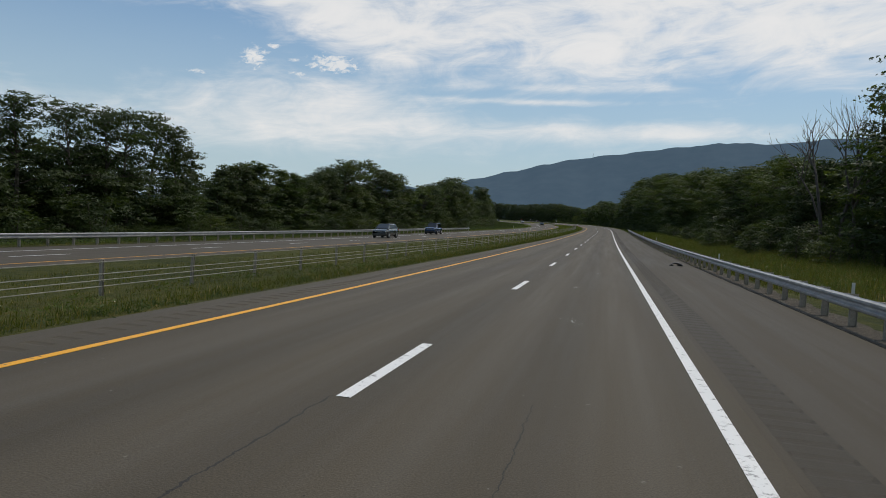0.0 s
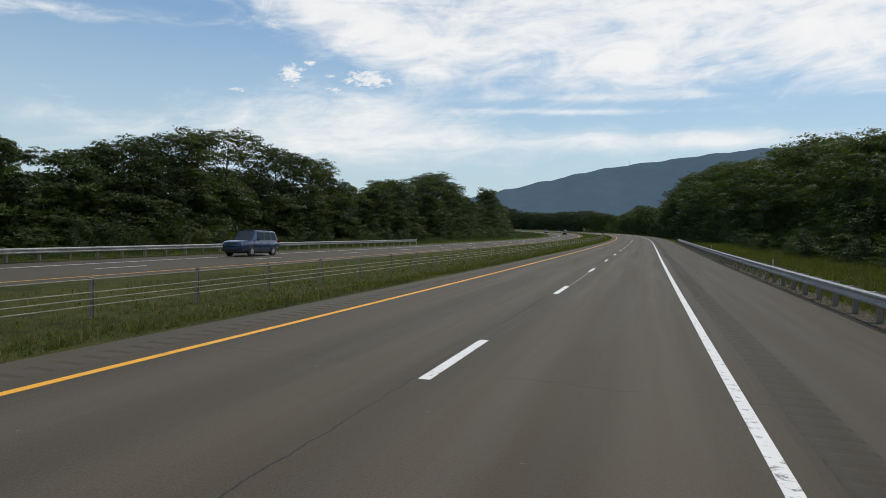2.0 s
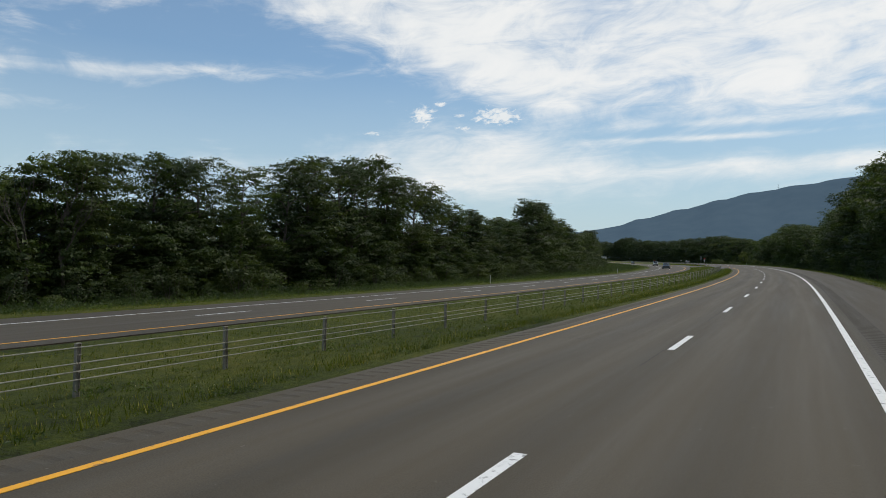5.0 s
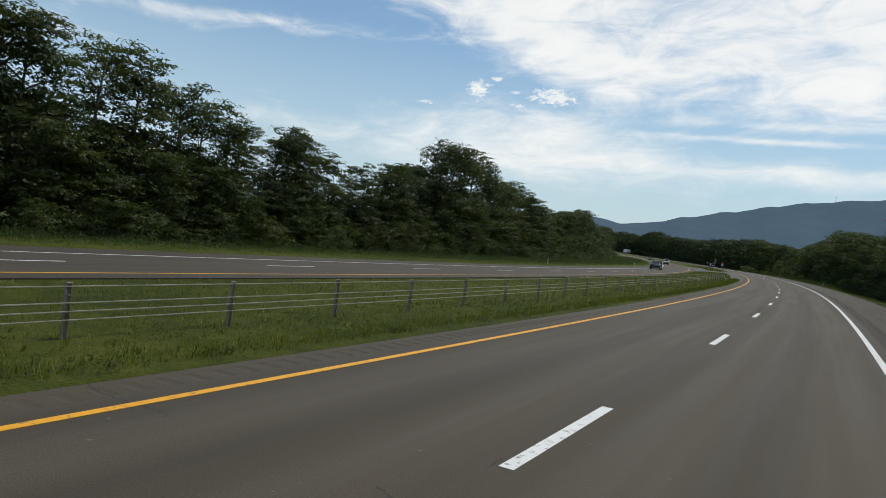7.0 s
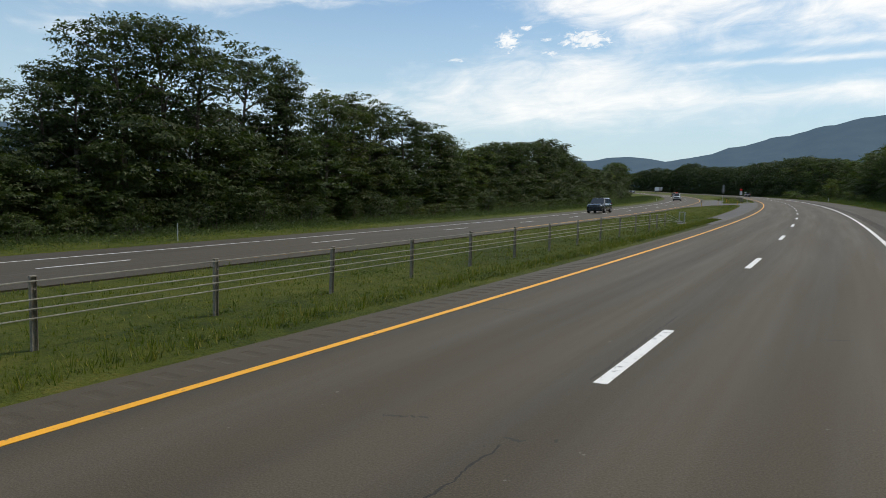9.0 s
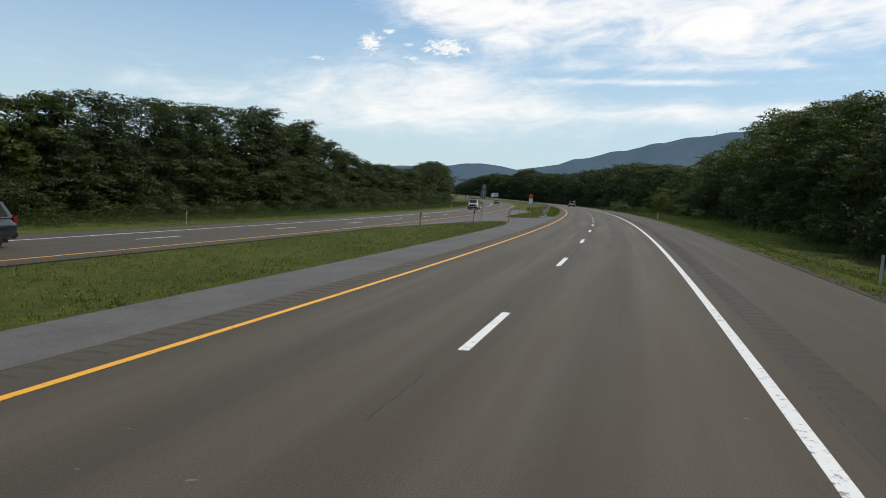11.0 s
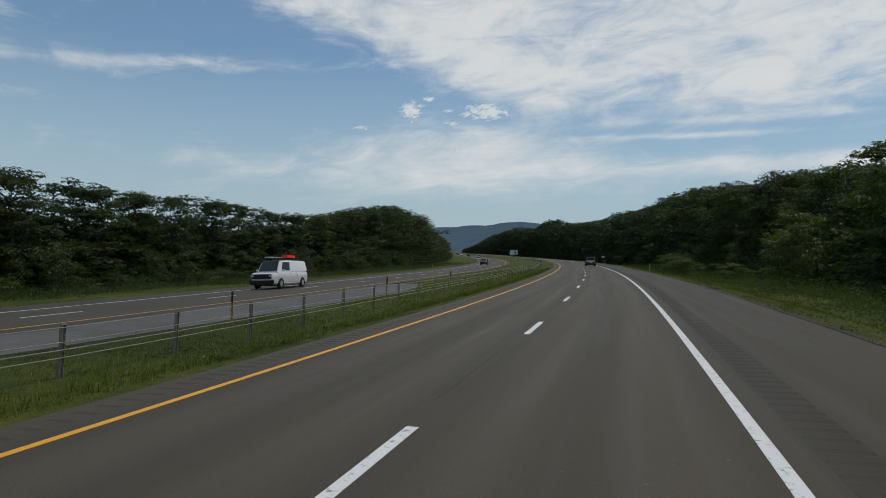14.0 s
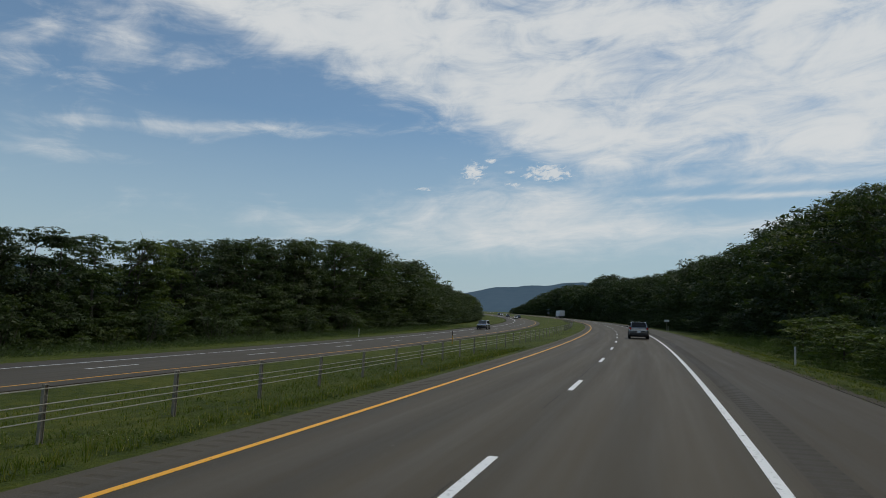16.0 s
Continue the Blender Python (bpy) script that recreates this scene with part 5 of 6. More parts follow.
        if clad:
            part("sill_cladding", boxes("sill_cladding", bumper, (sgn * w * 0.955, 0, 0.34, 0.10, L * 0.46, 0.17, 0.02)), body)
        part("headlight", boxes("headlight", LAMP_CLEAR, (sgn * w * 0.68, h - 0.17, nose - 0.20, w * 0.34, 0.24, 0.15, 0.04)), body)
        part("tail_light", boxes("tail_light", LAMP_RED, (sgn * w * 0.84, -h + 0.09, belt - 0.06, w * 0.20, 0.2, 0.24, 0.03)), body)
        if rails:
            part("roof_rail", boxes("roof_rail", CHROME if not clad else BLACK_PLASTIC, (sgn * rw * 0.86, (tail[1] + screen[1]) / 2 - 0.1, cr + 0.045, 0.04, abs(tail[1] - screen[1]) * 0.78, 0.04, 0.012)), body)

    def front(u, v, out=0.014):
        y, x = screen[0] + (screen[1] - screen[0]) * v, bw * 0.86 + (rw * 0.92 - bw * 0.86) * v
        return (u * x * 0.93, y + out, cb + (cr - cb) * v + out)
    part("windscreen", flat_pane("windscreen", [front(1, 0.06), front(-1, 0.06), front(-1, 0.90), front(1, 0.90)], SCREEN_GLASS), body)

    def rear(u, v, out=0.014):
        y, x = tail[0] + (tail[1] - tail[0]) * v, bw * 0.96 + (rw * 0.93 - bw * 0.96) * v
        return (u * x * 0.86, y - out, cb + (cr - cb) * v + out)
    if not panel:
        part("rear_window", flat_pane("rear_window", [rear(-1, 0.12), rear(1, 0.12), rear(1, 0.84), rear(-1, 0.84)], DARK_GLASS), body)
    part("grille", boxes("grille", BLACK_PLASTIC, (0, h - 0.07, nose - 0.24, w * 0.9, 0.18, 0.17, 0.03)), body)
    part("grille_bar", boxes("grille_bar", CHROME, (0, h + 0.025, nose - 0.24, w * 0.85, 0.02, 0.03, 0.006)), body)
    part("bumper", boxes("front_bumper", bumper, (0, h - 0.12, 0.44, W * 0.90, 0.30, 0.26, 0.07)), body)
    part("bumper", boxes("rear_bumper", bumper, (0, -h + 0.10, 0.47, W * 0.93, 0.30, 0.27, 0.07)), body)
    part("number_plate", boxes("number_plate", SIGN_WHITE, (0, -h - 0.01, belt - 0.36, 0.31, 0.02, 0.15)), body)
    part("underbody", boxes("underbody", BLACK_PLASTIC, (0, 0, 0.30, W * 0.84, L * 0.86, 0.2)), body)
    tyre, rim = wheel_meshes(wheel_r, 0.24)
    for y in wheel_y:
        for sgn in (-1, 1):
            bm = bmesh.new()
            prof = [(-0.02, wheel_r * 1.13), (0.03, wheel_r * 1.12), (0.034, wheel_r * 1.05), (-0.1, wheel_r * 1.02), (-0.1, 0.001)]
            lathe(bm, prof, 22, pose(sgn * (w - 0.03), y, wheel_r, 0, 0, 0 if sgn > 0 else 180))
            part("wheel_arch", bm_mesh("wheel_arch", bm, bumper if clad else BLACK_PLASTIC, False), body)
            wh = part("wheel", tyre, car, m=pose(sgn * (w - 0.075), y, wheel_r, 0, 0, 0 if sgn > 0 else 180))
            wh.name = "wheel"
            part("rim", rim, wh)
    return car


def facing(s, off, oncoming):
    """Ground pose for a vehicle, tilted with the road's cross slope."""
    m = spot(s, off, 0.006, 180 if oncoming else 0)
    tilt = math.degrees(math.atan(float(opp_tilt(s) if oncoming else cant(s))))
    return m @ pose(0, 0, 0, 0, tilt if oncoming else -tilt, 0)


P_GREY = car_paint("grey_green_car_paint", (0.055, 0.062, 0.060), 0.4)
P_BLUE = car_paint("blue_car_paint", (0.026, 0.058, 0.125))
P_DARK = car_paint("dark_teal_car_paint", (0.022, 0.034, 0.042))
P_SILVER = car_paint("silver_grey_car_paint", (0.20, 0.21, 0.22), 0.6)
P_WHITE = car_paint("white_car_paint", (0.72, 0.72, 0.71), 0.0)
P_BLACK = car_paint("black_car_paint", (0.015, 0.016, 0.018))

vehicle("car", facing(66.4, -22.7, True), P_GREY, "grey crossover car on the far carriageway", "car", L=4.67, W=1.84, H=1.68, hood=1.04, belt=1.04, nose=0.94, wheel_r=0.385,
        screen=(1.42, 0.30), tail=(-2.22, -1.5), bumper=P_GREY, clad=False)
vehicle("car", facing(93.3, -24.1, True), P_BLUE, "dark blue boxy sport utility car on the far carriageway", "car", L=4.55, W=1.83, H=1.80, hood=1.10, belt=1.06, nose=1.07,
        screen=(1.08, 0.52), tail=(-2.12, -1.88), bumper=BLACK_PLASTIC, wheel_y=(-1.31, 1.31))
vehicle("car", facing(337, -20.2, True), P_DARK, "dark teal sport utility car on the far carriageway", "car", L=4.85, W=1.93, H=1.75, hood=1.08, belt=1.10, nose=1.04,
        screen=(1.25, 0.45), tail=(-2.3, -1.95), bumper=P_DARK, clad=False)
vehicle("car", facing(536.5, 2.0, False), P_SILVER, "silver-grey hatchback sport utility car driving ahead in the lane", "car", L=4.6, W=1.85, H=1.66, hood=1.02, belt=1.04, nose=0.98,
        screen=(1.25, 0.45), tail=(-2.18, -1.72), bumper=BLACK_PLASTIC)
vehicle("car", facing(585, -22.4, True), P_SILVER, "pale silver car on the far carriageway", "car", L=4.6, W=1.85, H=1.68)
for s_, o_, p_, l_ in ((785, -22.8, P_WHITE, "white car far off on the far carriageway"), (818, -19.2, P_BLACK, "black car far off on the far carriageway"),
                       (846, -22.8, P_BLACK, "black car far off on the far carriageway"), (884, -22.8, P_WHITE, "white car far off on the far carriageway"),
                       (925, -19.2, P_DARK, "dark car far off on the far carriageway")):
    vehicle("car", facing(s_, o_, True), p_, l_, "car")

van = vehicle("van", facing(456.0, -22.5, True), P_WHITE, "white cargo van with a ladder rack on the far carriageway", "van", L=5.7, W=2.0, H=2.1, hood=1.24, belt=1.26, nose=1.2,
              screen=(1.95, 1.35), tail=(-2.82, -2.72), wheel_r=0.37, wheel_y=(-1.75, 1.72), panes=1, rails=False, clad=False, panel=True)
part("front_grille", boxes("front_grille", BLACK_PLASTIC, (0, 2.80, 0.88, 1.60, 0.14, 0.36, 0.03), (0, 2.78, 0.50, 1.90, 0.22, 0.34, 0.05)), van, "black plastic grille and bumper")
for x in (-0.72, 0.72):
    part("headlamp", boxes("headlamp", LAMP_CLEAR, (x, 2.86, 0.95, 0.26, 0.06, 0.17, 0.02)), van)
for y in (-2.2, -0.7, 0.8):
    part("roof_rack", boxes("roof_rack", BLACK_PLASTIC, (0, y, 2.27, 1.5, 0.05, 0.05), (-0.7, y, 2.18, 0.05, 0.05, 0.2), (0.7, y, 2.18, 0.05, 0.05, 0.2)), van, "black ladder rack bar")
part("ladder", boxes("ladder", ALLOY, (0.35, -0.6, 2.33, 0.05, 3.6, 0.08), (0.62, -0.6, 2.33, 0.05, 3.6, 0.08), *[(0.485, -2.2 + 0.36 * k, 2.33, 0.27, 0.035, 0.035) for k in range(10)]), van, "aluminium ladder on the roof rack")
part("tool_box", boxes("tool_box", SIGN_RED, (0.2, -1.75, 2.41, 0.5, 1.3, 0.22, 0.02)), van, "red box on the roof rack")
for k, (y, z, l) in enumerate(((-1.55, 1.50, 0.34), (-1.15, 1.50, 0.2), (-1.45, 1.28, 0.75), (0.35, 1.16, 0.6), (-0.1, 1.42, 0.5))):
    part("lettering_bar", boxes("lettering_bar", INK, (0.975 if z < 1.3 else 0.945, y, z, 0.03, l, 0.14 if k < 2 else 0.06)), van, "dark lettering on the van's side")


def box_truck(m):
    t = tagged(new("truck", None), "white box trailer truck far ahead in the lane", "truck")
    t.matrix_basis = m
    part("trailer", boxes("trailer", SIGN_WHITE, (0, -1, 2.55, 2.55, 13.0, 2.75, 0.04)), t, "white box trailer")
    part("chassis", boxes("chassis", BLACK_PLASTIC, (0, -1, 1.05, 1.0, 13.0, 0.25), (0, -7.4, 0.75, 2.3, 0.1, 0.12)), t)
    part("cab", boxes("cab", P_WHITE, (0, 7.4, 1.9, 2.4, 2.6, 2.6, 0.15)), t)
    part("rear_doors", boxes("rear_doors", ALLOY, (-0.62, -7.52, 2.55, 1.18, 0.03, 2.55), (0.62, -7.52, 2.55, 1.18, 0.03, 2.55)), t)
    tyre, rim = wheel_meshes(0.5, 0.3)
    for y in (-6.2, -4.9, 4.0, 5.2, 8.0):
        for sgn in (-1, 1):
            w = part("wheel", tyre, t, m=pose(sgn * 1.05, y, 0.5, 0, 0, 0 if sgn > 0 else 180))
            part("rim", rim, w)


box_truck(facing(815, 2.0, False))


# ---- signs and markers ----
def text_part(body, size, m, parent, mat, label=""):
    cu = bpy.data.curves.new("lettering", "FONT")
    cu.body, cu.size, cu.align_x, cu.align_y, cu.extrude = body, size, "CENTER", "CENTER", 0.001
    cu.materials.append(mat)
    ob = new("lettering", cu)
    ob.parent, ob.matrix_basis = parent, m
    return tagged(ob, label) if label else ob


def channel_post(h, mat=GALV):
    bm = bmesh.new()
    for x, y, sx, sy in ((0, 0, 0.05, 0.006), (-0.028, -0.012, 0.006, 0.03), (0.028, -0.012, 0.006, 0.03)):
        box(bm, x, y, h / 2 - 0.35, sx, sy, h + 0.7)
    return bm_mesh("post", bm, mat)


def plate(name, pts, mat, y, thick=0.006):
    bm = bmesh.new()
    a = [bm.verts.new((x, y, z)) for x, z in pts]
    b = [bm.verts.new((x, y + thick, z)) for x, z in pts]
    bm.faces.new(a)
    bm.faces.new(b[::-1])
    for k in range(len(a)):
        bm.faces.new((a[k], b[k], b[(k + 1) % len(a)], a[(k + 1) % len(a)]))
    return bm_mesh(name, bm, mat)


def red_sign():
    t = tagged(new("road_sign", None), "red diamond marker above a white turnaround sign on a thin post", "road sign")
    t.matrix_basis = spot(398.4, -7.35, 0.03, 2)
    part("post", channel_post(2.75, POST_STEEL), t)
    part("diamond_panel", plate("diamond", [(0, 2.30), (0.27, 2.57), (0, 2.84), (-0.27, 2.57)], SIGN_RED, -0.05), t, "bright red diamond panel")
    w = part("sign_panel", plate("sign", [(-0.23, 1.62), (0.23, 1.62), (0.23, 2.28), (-0.23, 2.28)], SIGN_WHITE, -0.05), t, "white sign panel with black lettering")
    for k, (s, z, c) in enumerate((("EMERGENCY", 2.18, 0.083), ("AND", 2.08, 0.06), ("AUTHORIZED", 1.97, 0.079), ("VEHICLES", 1.845, 0.09), ("ONLY", 1.715, 0.10))):
        text_part(s, c, pose(0, -0.053, z, 90, 0, 0), w, INK)


red_sign()


def sign_back():
    t = tagged(new("road_sign", None), "grey sign seen from behind on a tall steel post", "road sign")
    t.matrix_basis = spot(378.4, -9.8, -0.1, 12) @ pose(0, 0, 0, 0, 1.5, 0) @ Matrix.Diagonal((0.88, 0.88, 0.94, 1))
    part("post", channel_post(3.75), t)
    part("sign_panel", plate("panel", [(-0.29, 2.4), (0.29, 2.4), (0.29, 3.22), (-0.29, 3.22)], SIGN_BACK, 0.03), t, "grey back of a rectangular panel")
    part("sign_panel", plate("octagon", [(0.235 * math.cos(a) / 0.924 * 1.0, 3.5 + 0.28 * math.sin(a)) for a in [math.pi / 8 + k * math.pi / 4 for k in range(8)]], SIGN_BACK, 0.03), t, "grey back of an upper panel")


sign_back()


def distant_sign(s, off, h, label, diamond=True):
    t = tagged(new("road_sign", None), label, "road sign")
    t.matrix_basis = spot(s, off, 0, 0)
    part("post", channel_post(h, POST_STEEL), t)
    pts = [(0, h - 0.8), (0.42, h - 0.4), (0, h), (-0.42, h - 0.4)] if diamond else [(-0.45, h - 0.35), (0.45, h - 0.35), (0.45, h), (-0.45, h)]
    part("sign_panel", plate("panel", pts, SIGN_BACK if diamond else SIGN_WHITE, -0.04), t)


distant_sign(655, -13.5, 3.6, "grey diamond sign on a post in the median")
distant_sign(598, 10.2, 2.2, "small white sign on a post on the verge", False)


def marker(kind):
    t = new("marker_post", None)
    if kind == "yellow":
        part("lower_part", boxes("lower", YELLOW_POST, (0, 0, 0.28, 0.07, 0.03, 0.84, 0.01)), t, "yellow plastic post")
        part("upper_part", boxes("upper", DARK_BAND, (0, 0, 0.88, 0.075, 0.034, 0.36, 0.01)), t, "dark reflector band")
    else:
        part("lower_part", boxes("lower", WHITE_POST, (0, 0, 0.35, 0.09, 0.02, 1.1, 0.008)), t, "white plastic post")
        part("upper_part", boxes("reflector", LAMP_CLEAR, (0, -0.012, 0.80, 0.07, 0.008, 0.12)), t, "pale reflector")
    return t


def markers(kind, spots, label):
    first = None
    for s, off, tilt in spots:
        m = spot(s, off, 0, 0) @ pose(0, 0, 0, 0, tilt, 0)
        if first is None:
            first = marker(kind)
            first.matrix_basis = m
            tagged(first, label, "marker post", "%s marker posts" % kind)
        else:
            copy_thing(first, m)


markers("yellow", [(378.0, -10.4, 2), (379.8, -7.5, 0.5), (397, -9.45, 0), (399.4, -7.3, 7), (413, -10.1, 1.5), (429.5, -10.1, 0), (444.3, -9.95, 1), (459, -9.8, 0), (523, -13.4, 0), (366, -12, 3)],
        "yellow plastic marker post with a dark top by the crossover")
markers("white", [(15, 9.4, 0), (38, 9.4, 1), (95, 9.6, 0), (133, 9.6, 0), (343, 9.4, 0), (414, 8.8, 1), (504, 8.8, 0), (585, 9.0, 0)], "thin white marker post on the grassy verge")
for q in (139.5, 210, 283, 360, 464, 540):
    copy_thing([o for o in scene.objects if o.get("group") == "white marker posts"][0], spot(q, float(opp_mid(q)) - 8.2, 0, 0))


# ---- barrier anchors ----
def anchor(s, off, s_end, flip, size=1.0):
    t = tagged(new("cable_anchor", None), "steel cable anchor frame on a concrete pad", "cable anchor")
    t.matrix_basis = spot(s, off, -0.02, 0)
    bm = bmesh.new()
    rngp = random.Random(5)
    pts = [(-0.24, -2.1), (-0.5, -1.55), (-0.84, -0.63), (-0.72, -0.1), (-0.54, 0.38), (-0.1, 0.5), (0.38, 0.73), (0.3, 0.25), (0.39, -0.18), (0.55, -0.8), (0.9, -1.48), (0.62, -1.7), (0.3, -1.85)]
    ring = []
    for k, (x, y) in enumerate(pts):
        nx, ny = pts[(k + 1) % len(pts)]
        for u in (0, 0.34, 0.67):
            ring.append(((x + (nx - x) * u) * size + rngp.uniform(-0.04, 0.04), (y + (ny - y) * u) * size + rngp.uniform(-0.04, 0.04)))
    mx, my = sum(x for x, y in ring) / len(ring), sum(y for x, y in ring) / len(ring)
    rows = []
    for g, z in ((1.05, -0.3), (1.0, 0.02), (0.9, 0.05), (0.6, 0.065), (0.3, 0.06)):
        rows.append([bm.verts.new((mx + (x - mx) * g, my + (y - my) * g, z + rngp.uniform(-0.018, 0.018))) for x, y in ring])
    for a, b in zip(rows, rows[1:]):
        for k in range(len(a)):
            bm.faces.new((a[k], a[(k + 1) % len(a)], b[(k + 1) % len(a)], b[k]))
    bm.faces.new(rows[-1])
    part("concrete_pad", bm_mesh("pad", bm, CONCRETE), t, "rough weathered concrete pad")
    part("base_plate", boxes("base_plate", POST_STEEL, (0, 0, 0.07, 0.55, 0.4, 0.05)), t)
    for x in (-0.17, 0.17):
        part("upright", boxes("upright", GALV, (x, 0, 0.42, 0.07, 0.09, 0.75)), t)
    part("crossbar", boxes("crossbar", GALV, (0, 0, 0.81, 0.46, 0.12, 0.05)), t)
    for k, z in enumerate(HEIGHTS):
        bm = bmesh.new()
        inv = t.matrix_basis.inverted()
        p1 = inv @ Vector(place(s_end, float(BAR(s_end)) + 0.05, z + float(LIFT(s_end))))
        p0 = Vector((-0.1 + 0.07 * k, 0.05 * flip, 0.13))
        tube(bm, [p0, p0.lerp(p1, 0.25), p1], [0.022, 0.012, 0.011], 6)
        part("cable_end", bm_mesh("cable_end", bm, GALV, True), t, "cable running down to the anchor")
    bm = bmesh.new()
    for k in range(16):
        bmesh.ops.create_icosphere(bm, subdivisions=1, radius=rngp.uniform(0.02, 0.05), matrix=Matrix.Translation((rngp.uniform(-0.2, 0.2), rngp.uniform(-0.15, 0.2), 0.12)))
    part("cable_fittings", bm_mesh("fittings", bm, GALV), t)


anchor(406.2, -5.95, 408.19, 1)
anchor(308.6, -6.8, 303.47, -1, 0.3)


# ---- things on the pavement ----
def debris():
    """A torn piece of tyre lying on the shoulder."""
    bm = bmesh.new()
    r = random.Random(8)
    n, m = 12, 5
    grid = []
    for i in range(n):
        u = i / (n - 1)
        rise = 0.05 + 0.22 * math.sin(math.pi * u) ** 0.8
        grid.append([bm.verts.new(((u - 0.5) * 1.1 + r.uniform(-0.02, 0.02), (j / (m - 1) - 0.5) * (0.32 - 0.1 * abs(u - 0.4)) + 0.1 * math.sin(u * 5),
                                   rise * (1 - 0.35 * (j / (m - 1) - 0.4) ** 2 * 4) + r.uniform(-0.012, 0.012))) for j in range(m)])
    for i in range(n - 1):
        for j in range(m - 1):
            bm.faces.new((grid[i][j], grid[i + 1][j], grid[i + 1][j + 1], grid[i][j + 1]))
    me = bm_mesh("tread", bm, plain("scuffed_rubber", (0.16, 0.155, 0.15), 0.6, 0, 0.5, 0.6, 9.0), True)
    t = tagged(new("tyre_scrap", None), "torn grey-black tyre scrap lying on the shoulder", "tyre scrap")
    t.matrix_basis = spot(33.2, 6.4, 0, 12) @ Matrix.Diagonal((0.62, 0.8, 0.85, 1))
    ob = part("tread", me, t)
    ob.modifiers.new("thick", "SOLIDIFY").thickness = 0.035
    part("torn_edge", boxes("torn_edge", RUBBER, (-0.42, 0.06, 0.03, 0.34, 0.16, 0.06, 0.015), (0.35, -0.02, 0.035, 0.42, 0.2, 0.07, 0.015)), t)


debris()


def sprayed():
    t = tagged(new("road_writing", None), "white sprayed survey letters on the asphalt shoulder", "sprayed writing")
    m = spot(405.7, 5.2, 0.006, -14) @ pose(0, 0, 0, 0, -math.degrees(math.atan(float(cant(405.7)))), 0)
    t.matrix_basis = m
    for ch, x in zip("RWA", (-0.36, 0.0, 0.34)):
        text_part(ch, 0.36, pose(x * 0.92, 0.1, 0.003, 0, 0, 4), t, SPRAY)
    part("sprayed_bar", boxes("bar", SPRAY, *[(x, -0.27, 0.002, 0.022, 0.17, 0.002) for x in (-0.16, -0.08, -0.02, 0.05, 0.12)], (-0.12, -0.27, 0.002, 0.07, 0.03, 0.002), (0.02, -0.2, 0.002, 0.07, 0.03, 0.002), (0.2, -0.34, 0.002, 0.2, 0.03, 0.002)), t)
    part("joint_mark", strip("joint_mark", 76.4, 85.2, [lambda q: 0.03 + 0.012 * np.sin(q * 3.1), lambda q: 0.052 + 0.012 * np.sin(q * 3.1) + 0.01 * np.sin(q * 9)], SPRAY, step=0.1, thick=0.002, lift=0.003), road, "thin pale worn mark along the lane joint")
    k = new("survey_line", strip("survey_line", 405.98, 406.02, (3.76, 4.55), SPRAY, step=0.04, thick=0.003, lift=0.006))
    tagged(k, "thin white sprayed line across the shoulder", "sprayed line")
    k = new("survey_line", strip("survey_line", 382.2, 382.28, (5.35, 6.1), SPRAY, step=0.08, thick=0.003, lift=0.004))
    tagged(k, "short white sprayed mark on the shoulder", "sprayed line")


sprayed()


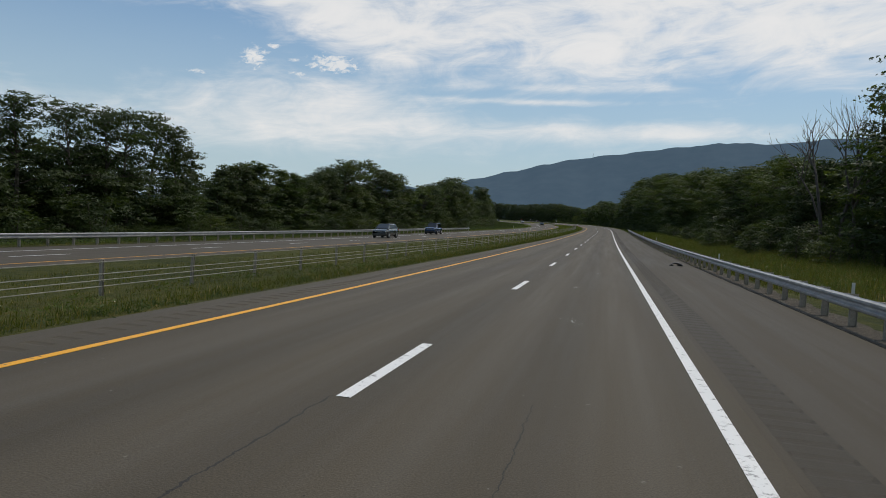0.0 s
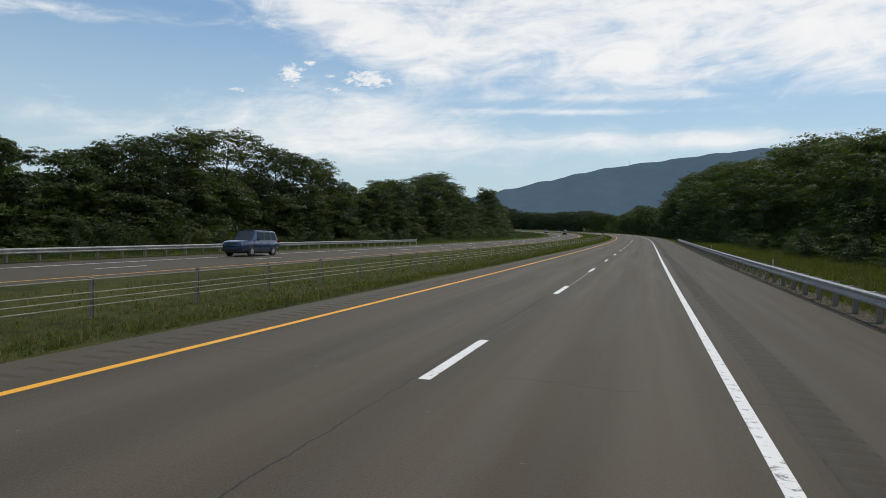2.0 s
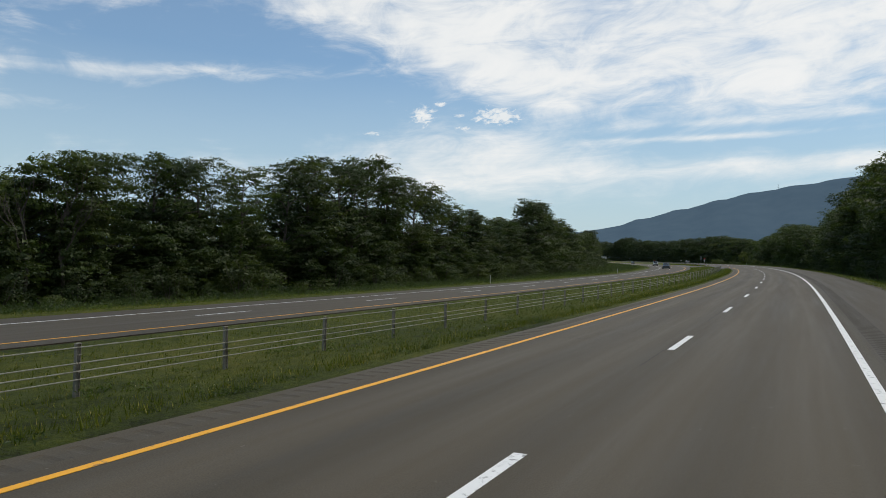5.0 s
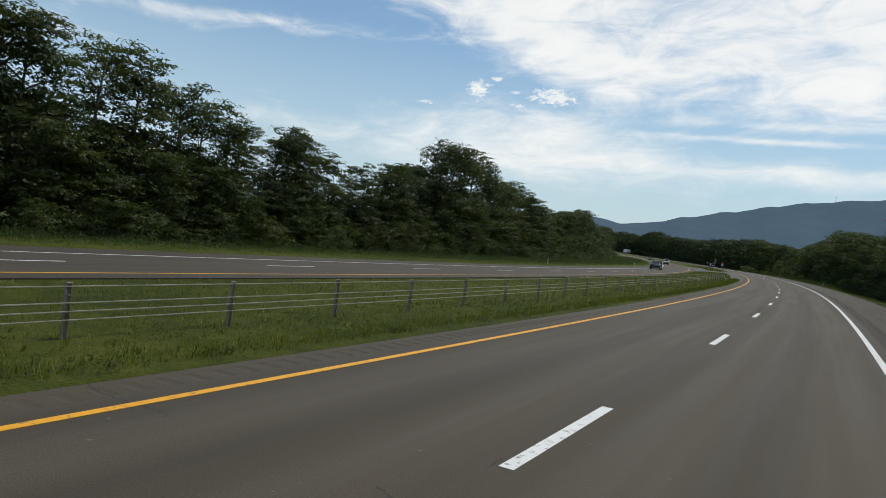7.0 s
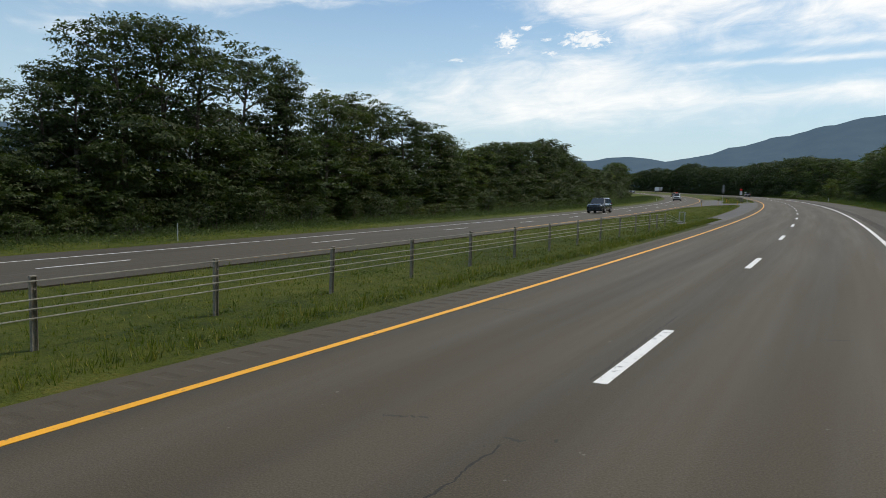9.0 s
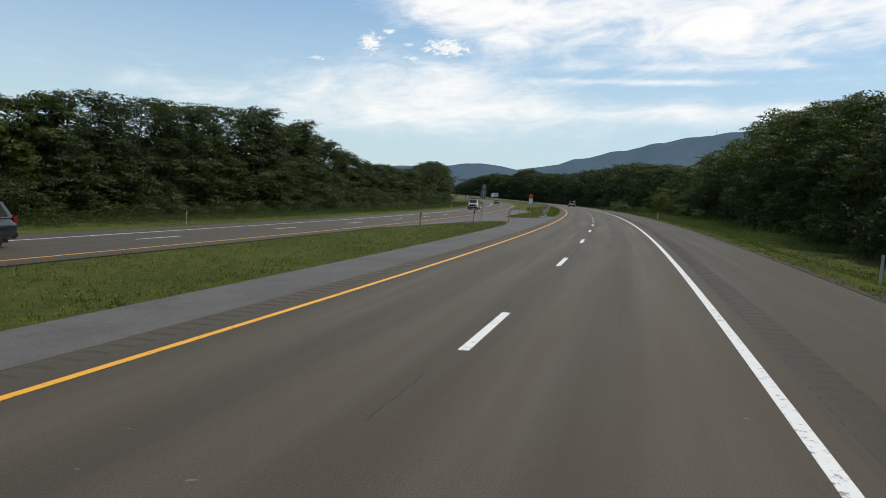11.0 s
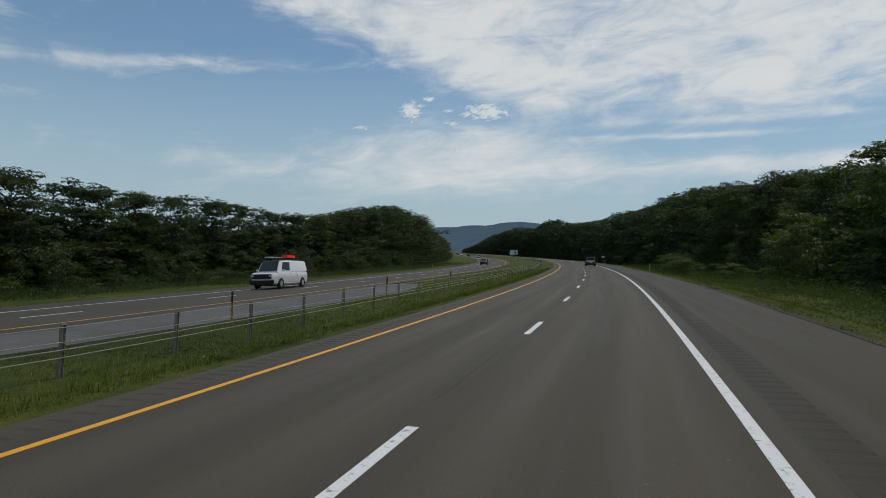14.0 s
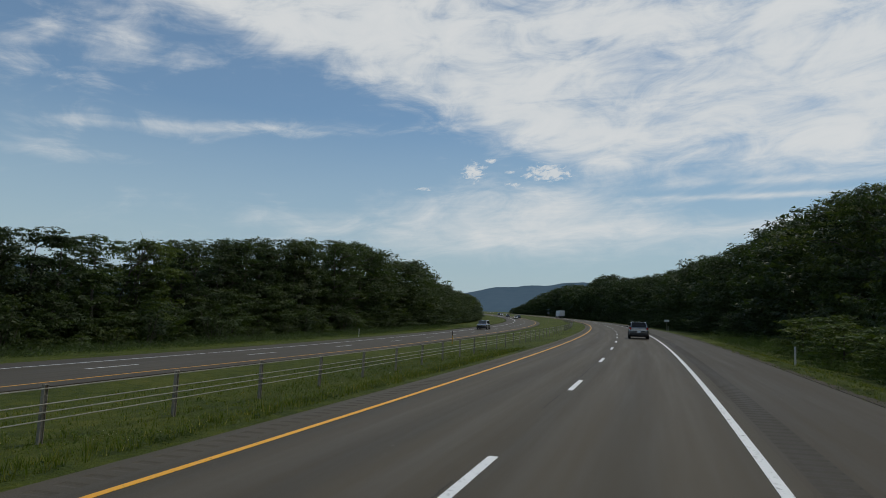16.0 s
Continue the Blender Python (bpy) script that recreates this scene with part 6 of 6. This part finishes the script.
def scuffs():
    """Scraped pale marks and tar scars on the lanes."""
    r = random.Random(12)
    spots = [(6.8, 1.95, 0.30), (22, 2.26, 0.14), (14.4, 1.6, 0.08), (89, 3.5, 0.1), (92, 3.53, 0.1), (128, 3.5, 0.09), (133, 3.5, 0.09), (117, 1.9, 0.16), (96.2, 0.25, 0.12), (106.2, 0.02, 0.08), (253.2, -0.14, 0.1), (302.5, 0.02, 0.05), (375.3, -0.06, 0.08), (448, -0.1, 0.12)]
    for s, off, size in spots:
        bm = bmesh.new()
        for k in range(14):
            x, y = r.gauss(0, size * 0.35), r.gauss(0, size * 1.1)
            a = r.uniform(0.008, 0.03)
            n = 5
            vs = [bm.verts.new((x + a * r.uniform(0.5, 1.2) * math.cos(6.283 * q / n), y + 1.6 * a * r.uniform(0.5, 1.2) * math.sin(6.283 * q / n), 0)) for q in range(n)]
            bm.faces.new(vs)
        ob = new("scuff_mark", bm_mesh("scuff", bm, SPRAY))
        ob.matrix_basis = spot(s, off, 0.005, r.uniform(-20, 20)) @ pose(0, 0, 0, 0, -math.degrees(math.atan(float(cant(s)))), 0) @ Matrix.Diagonal((1, 1, 1, 1))
        tagged(ob, "pale scraped scuff marks on the asphalt", "scuff mark", "scuff marks on the lanes")


scuffs()


def dead_tree(s, off, h, seed):
    r = random.Random(seed)
    t = tagged(new("tree", None), "bare grey dead tree standing among the leafy ones", "tree")
    t.matrix_basis = spot(s, off, 0, r.uniform(0, 360))
    bm = bmesh.new()

    def grow(p, d, l, rad, depth):
        q = p + d * l
        mid = p.lerp(q, 0.5) + Vector((r.uniform(-1, 1), r.uniform(-1, 1), 0)) * l * 0.06
        tube(bm, [p, mid, q], [rad, rad * 0.8, rad * 0.55], 5)
        if depth:
            for k in range(3 if depth > 1 else 2):
                nd = (d + Vector((r.uniform(-1, 1), r.uniform(-1, 1), r.uniform(-0.1, 0.7))) * 0.62).normalized()
                grow(p.lerp(q, r.uniform(0.55, 1.0)), nd, l * r.uniform(0.5, 0.72), rad * 0.5, depth - 1)
    grow(Vector((0, 0, -0.3)), Vector((r.uniform(-0.1, 0.1), r.uniform(-0.1, 0.1), 1)).normalized(), h * 0.42, h * 0.013, 4)
    part("trunk", bm_mesh("trunk", bm, BARK), t, "bare branching trunk")


for i_, (s_, o_, h_) in enumerate(((69, 24, 18.6), (64.5, 24.5, 18.2), (60.5, 24, 16.6), (76, 25, 13.2), (173.5, -48, 13.6), (171, -49, 12.2), (160.5, -48, 11), (557, -52, 16), (526, -51, 13))):
    dead_tree(s_, o_, h_, 40 + i_)

radio_mast(1.57, 4195, 493, 32)
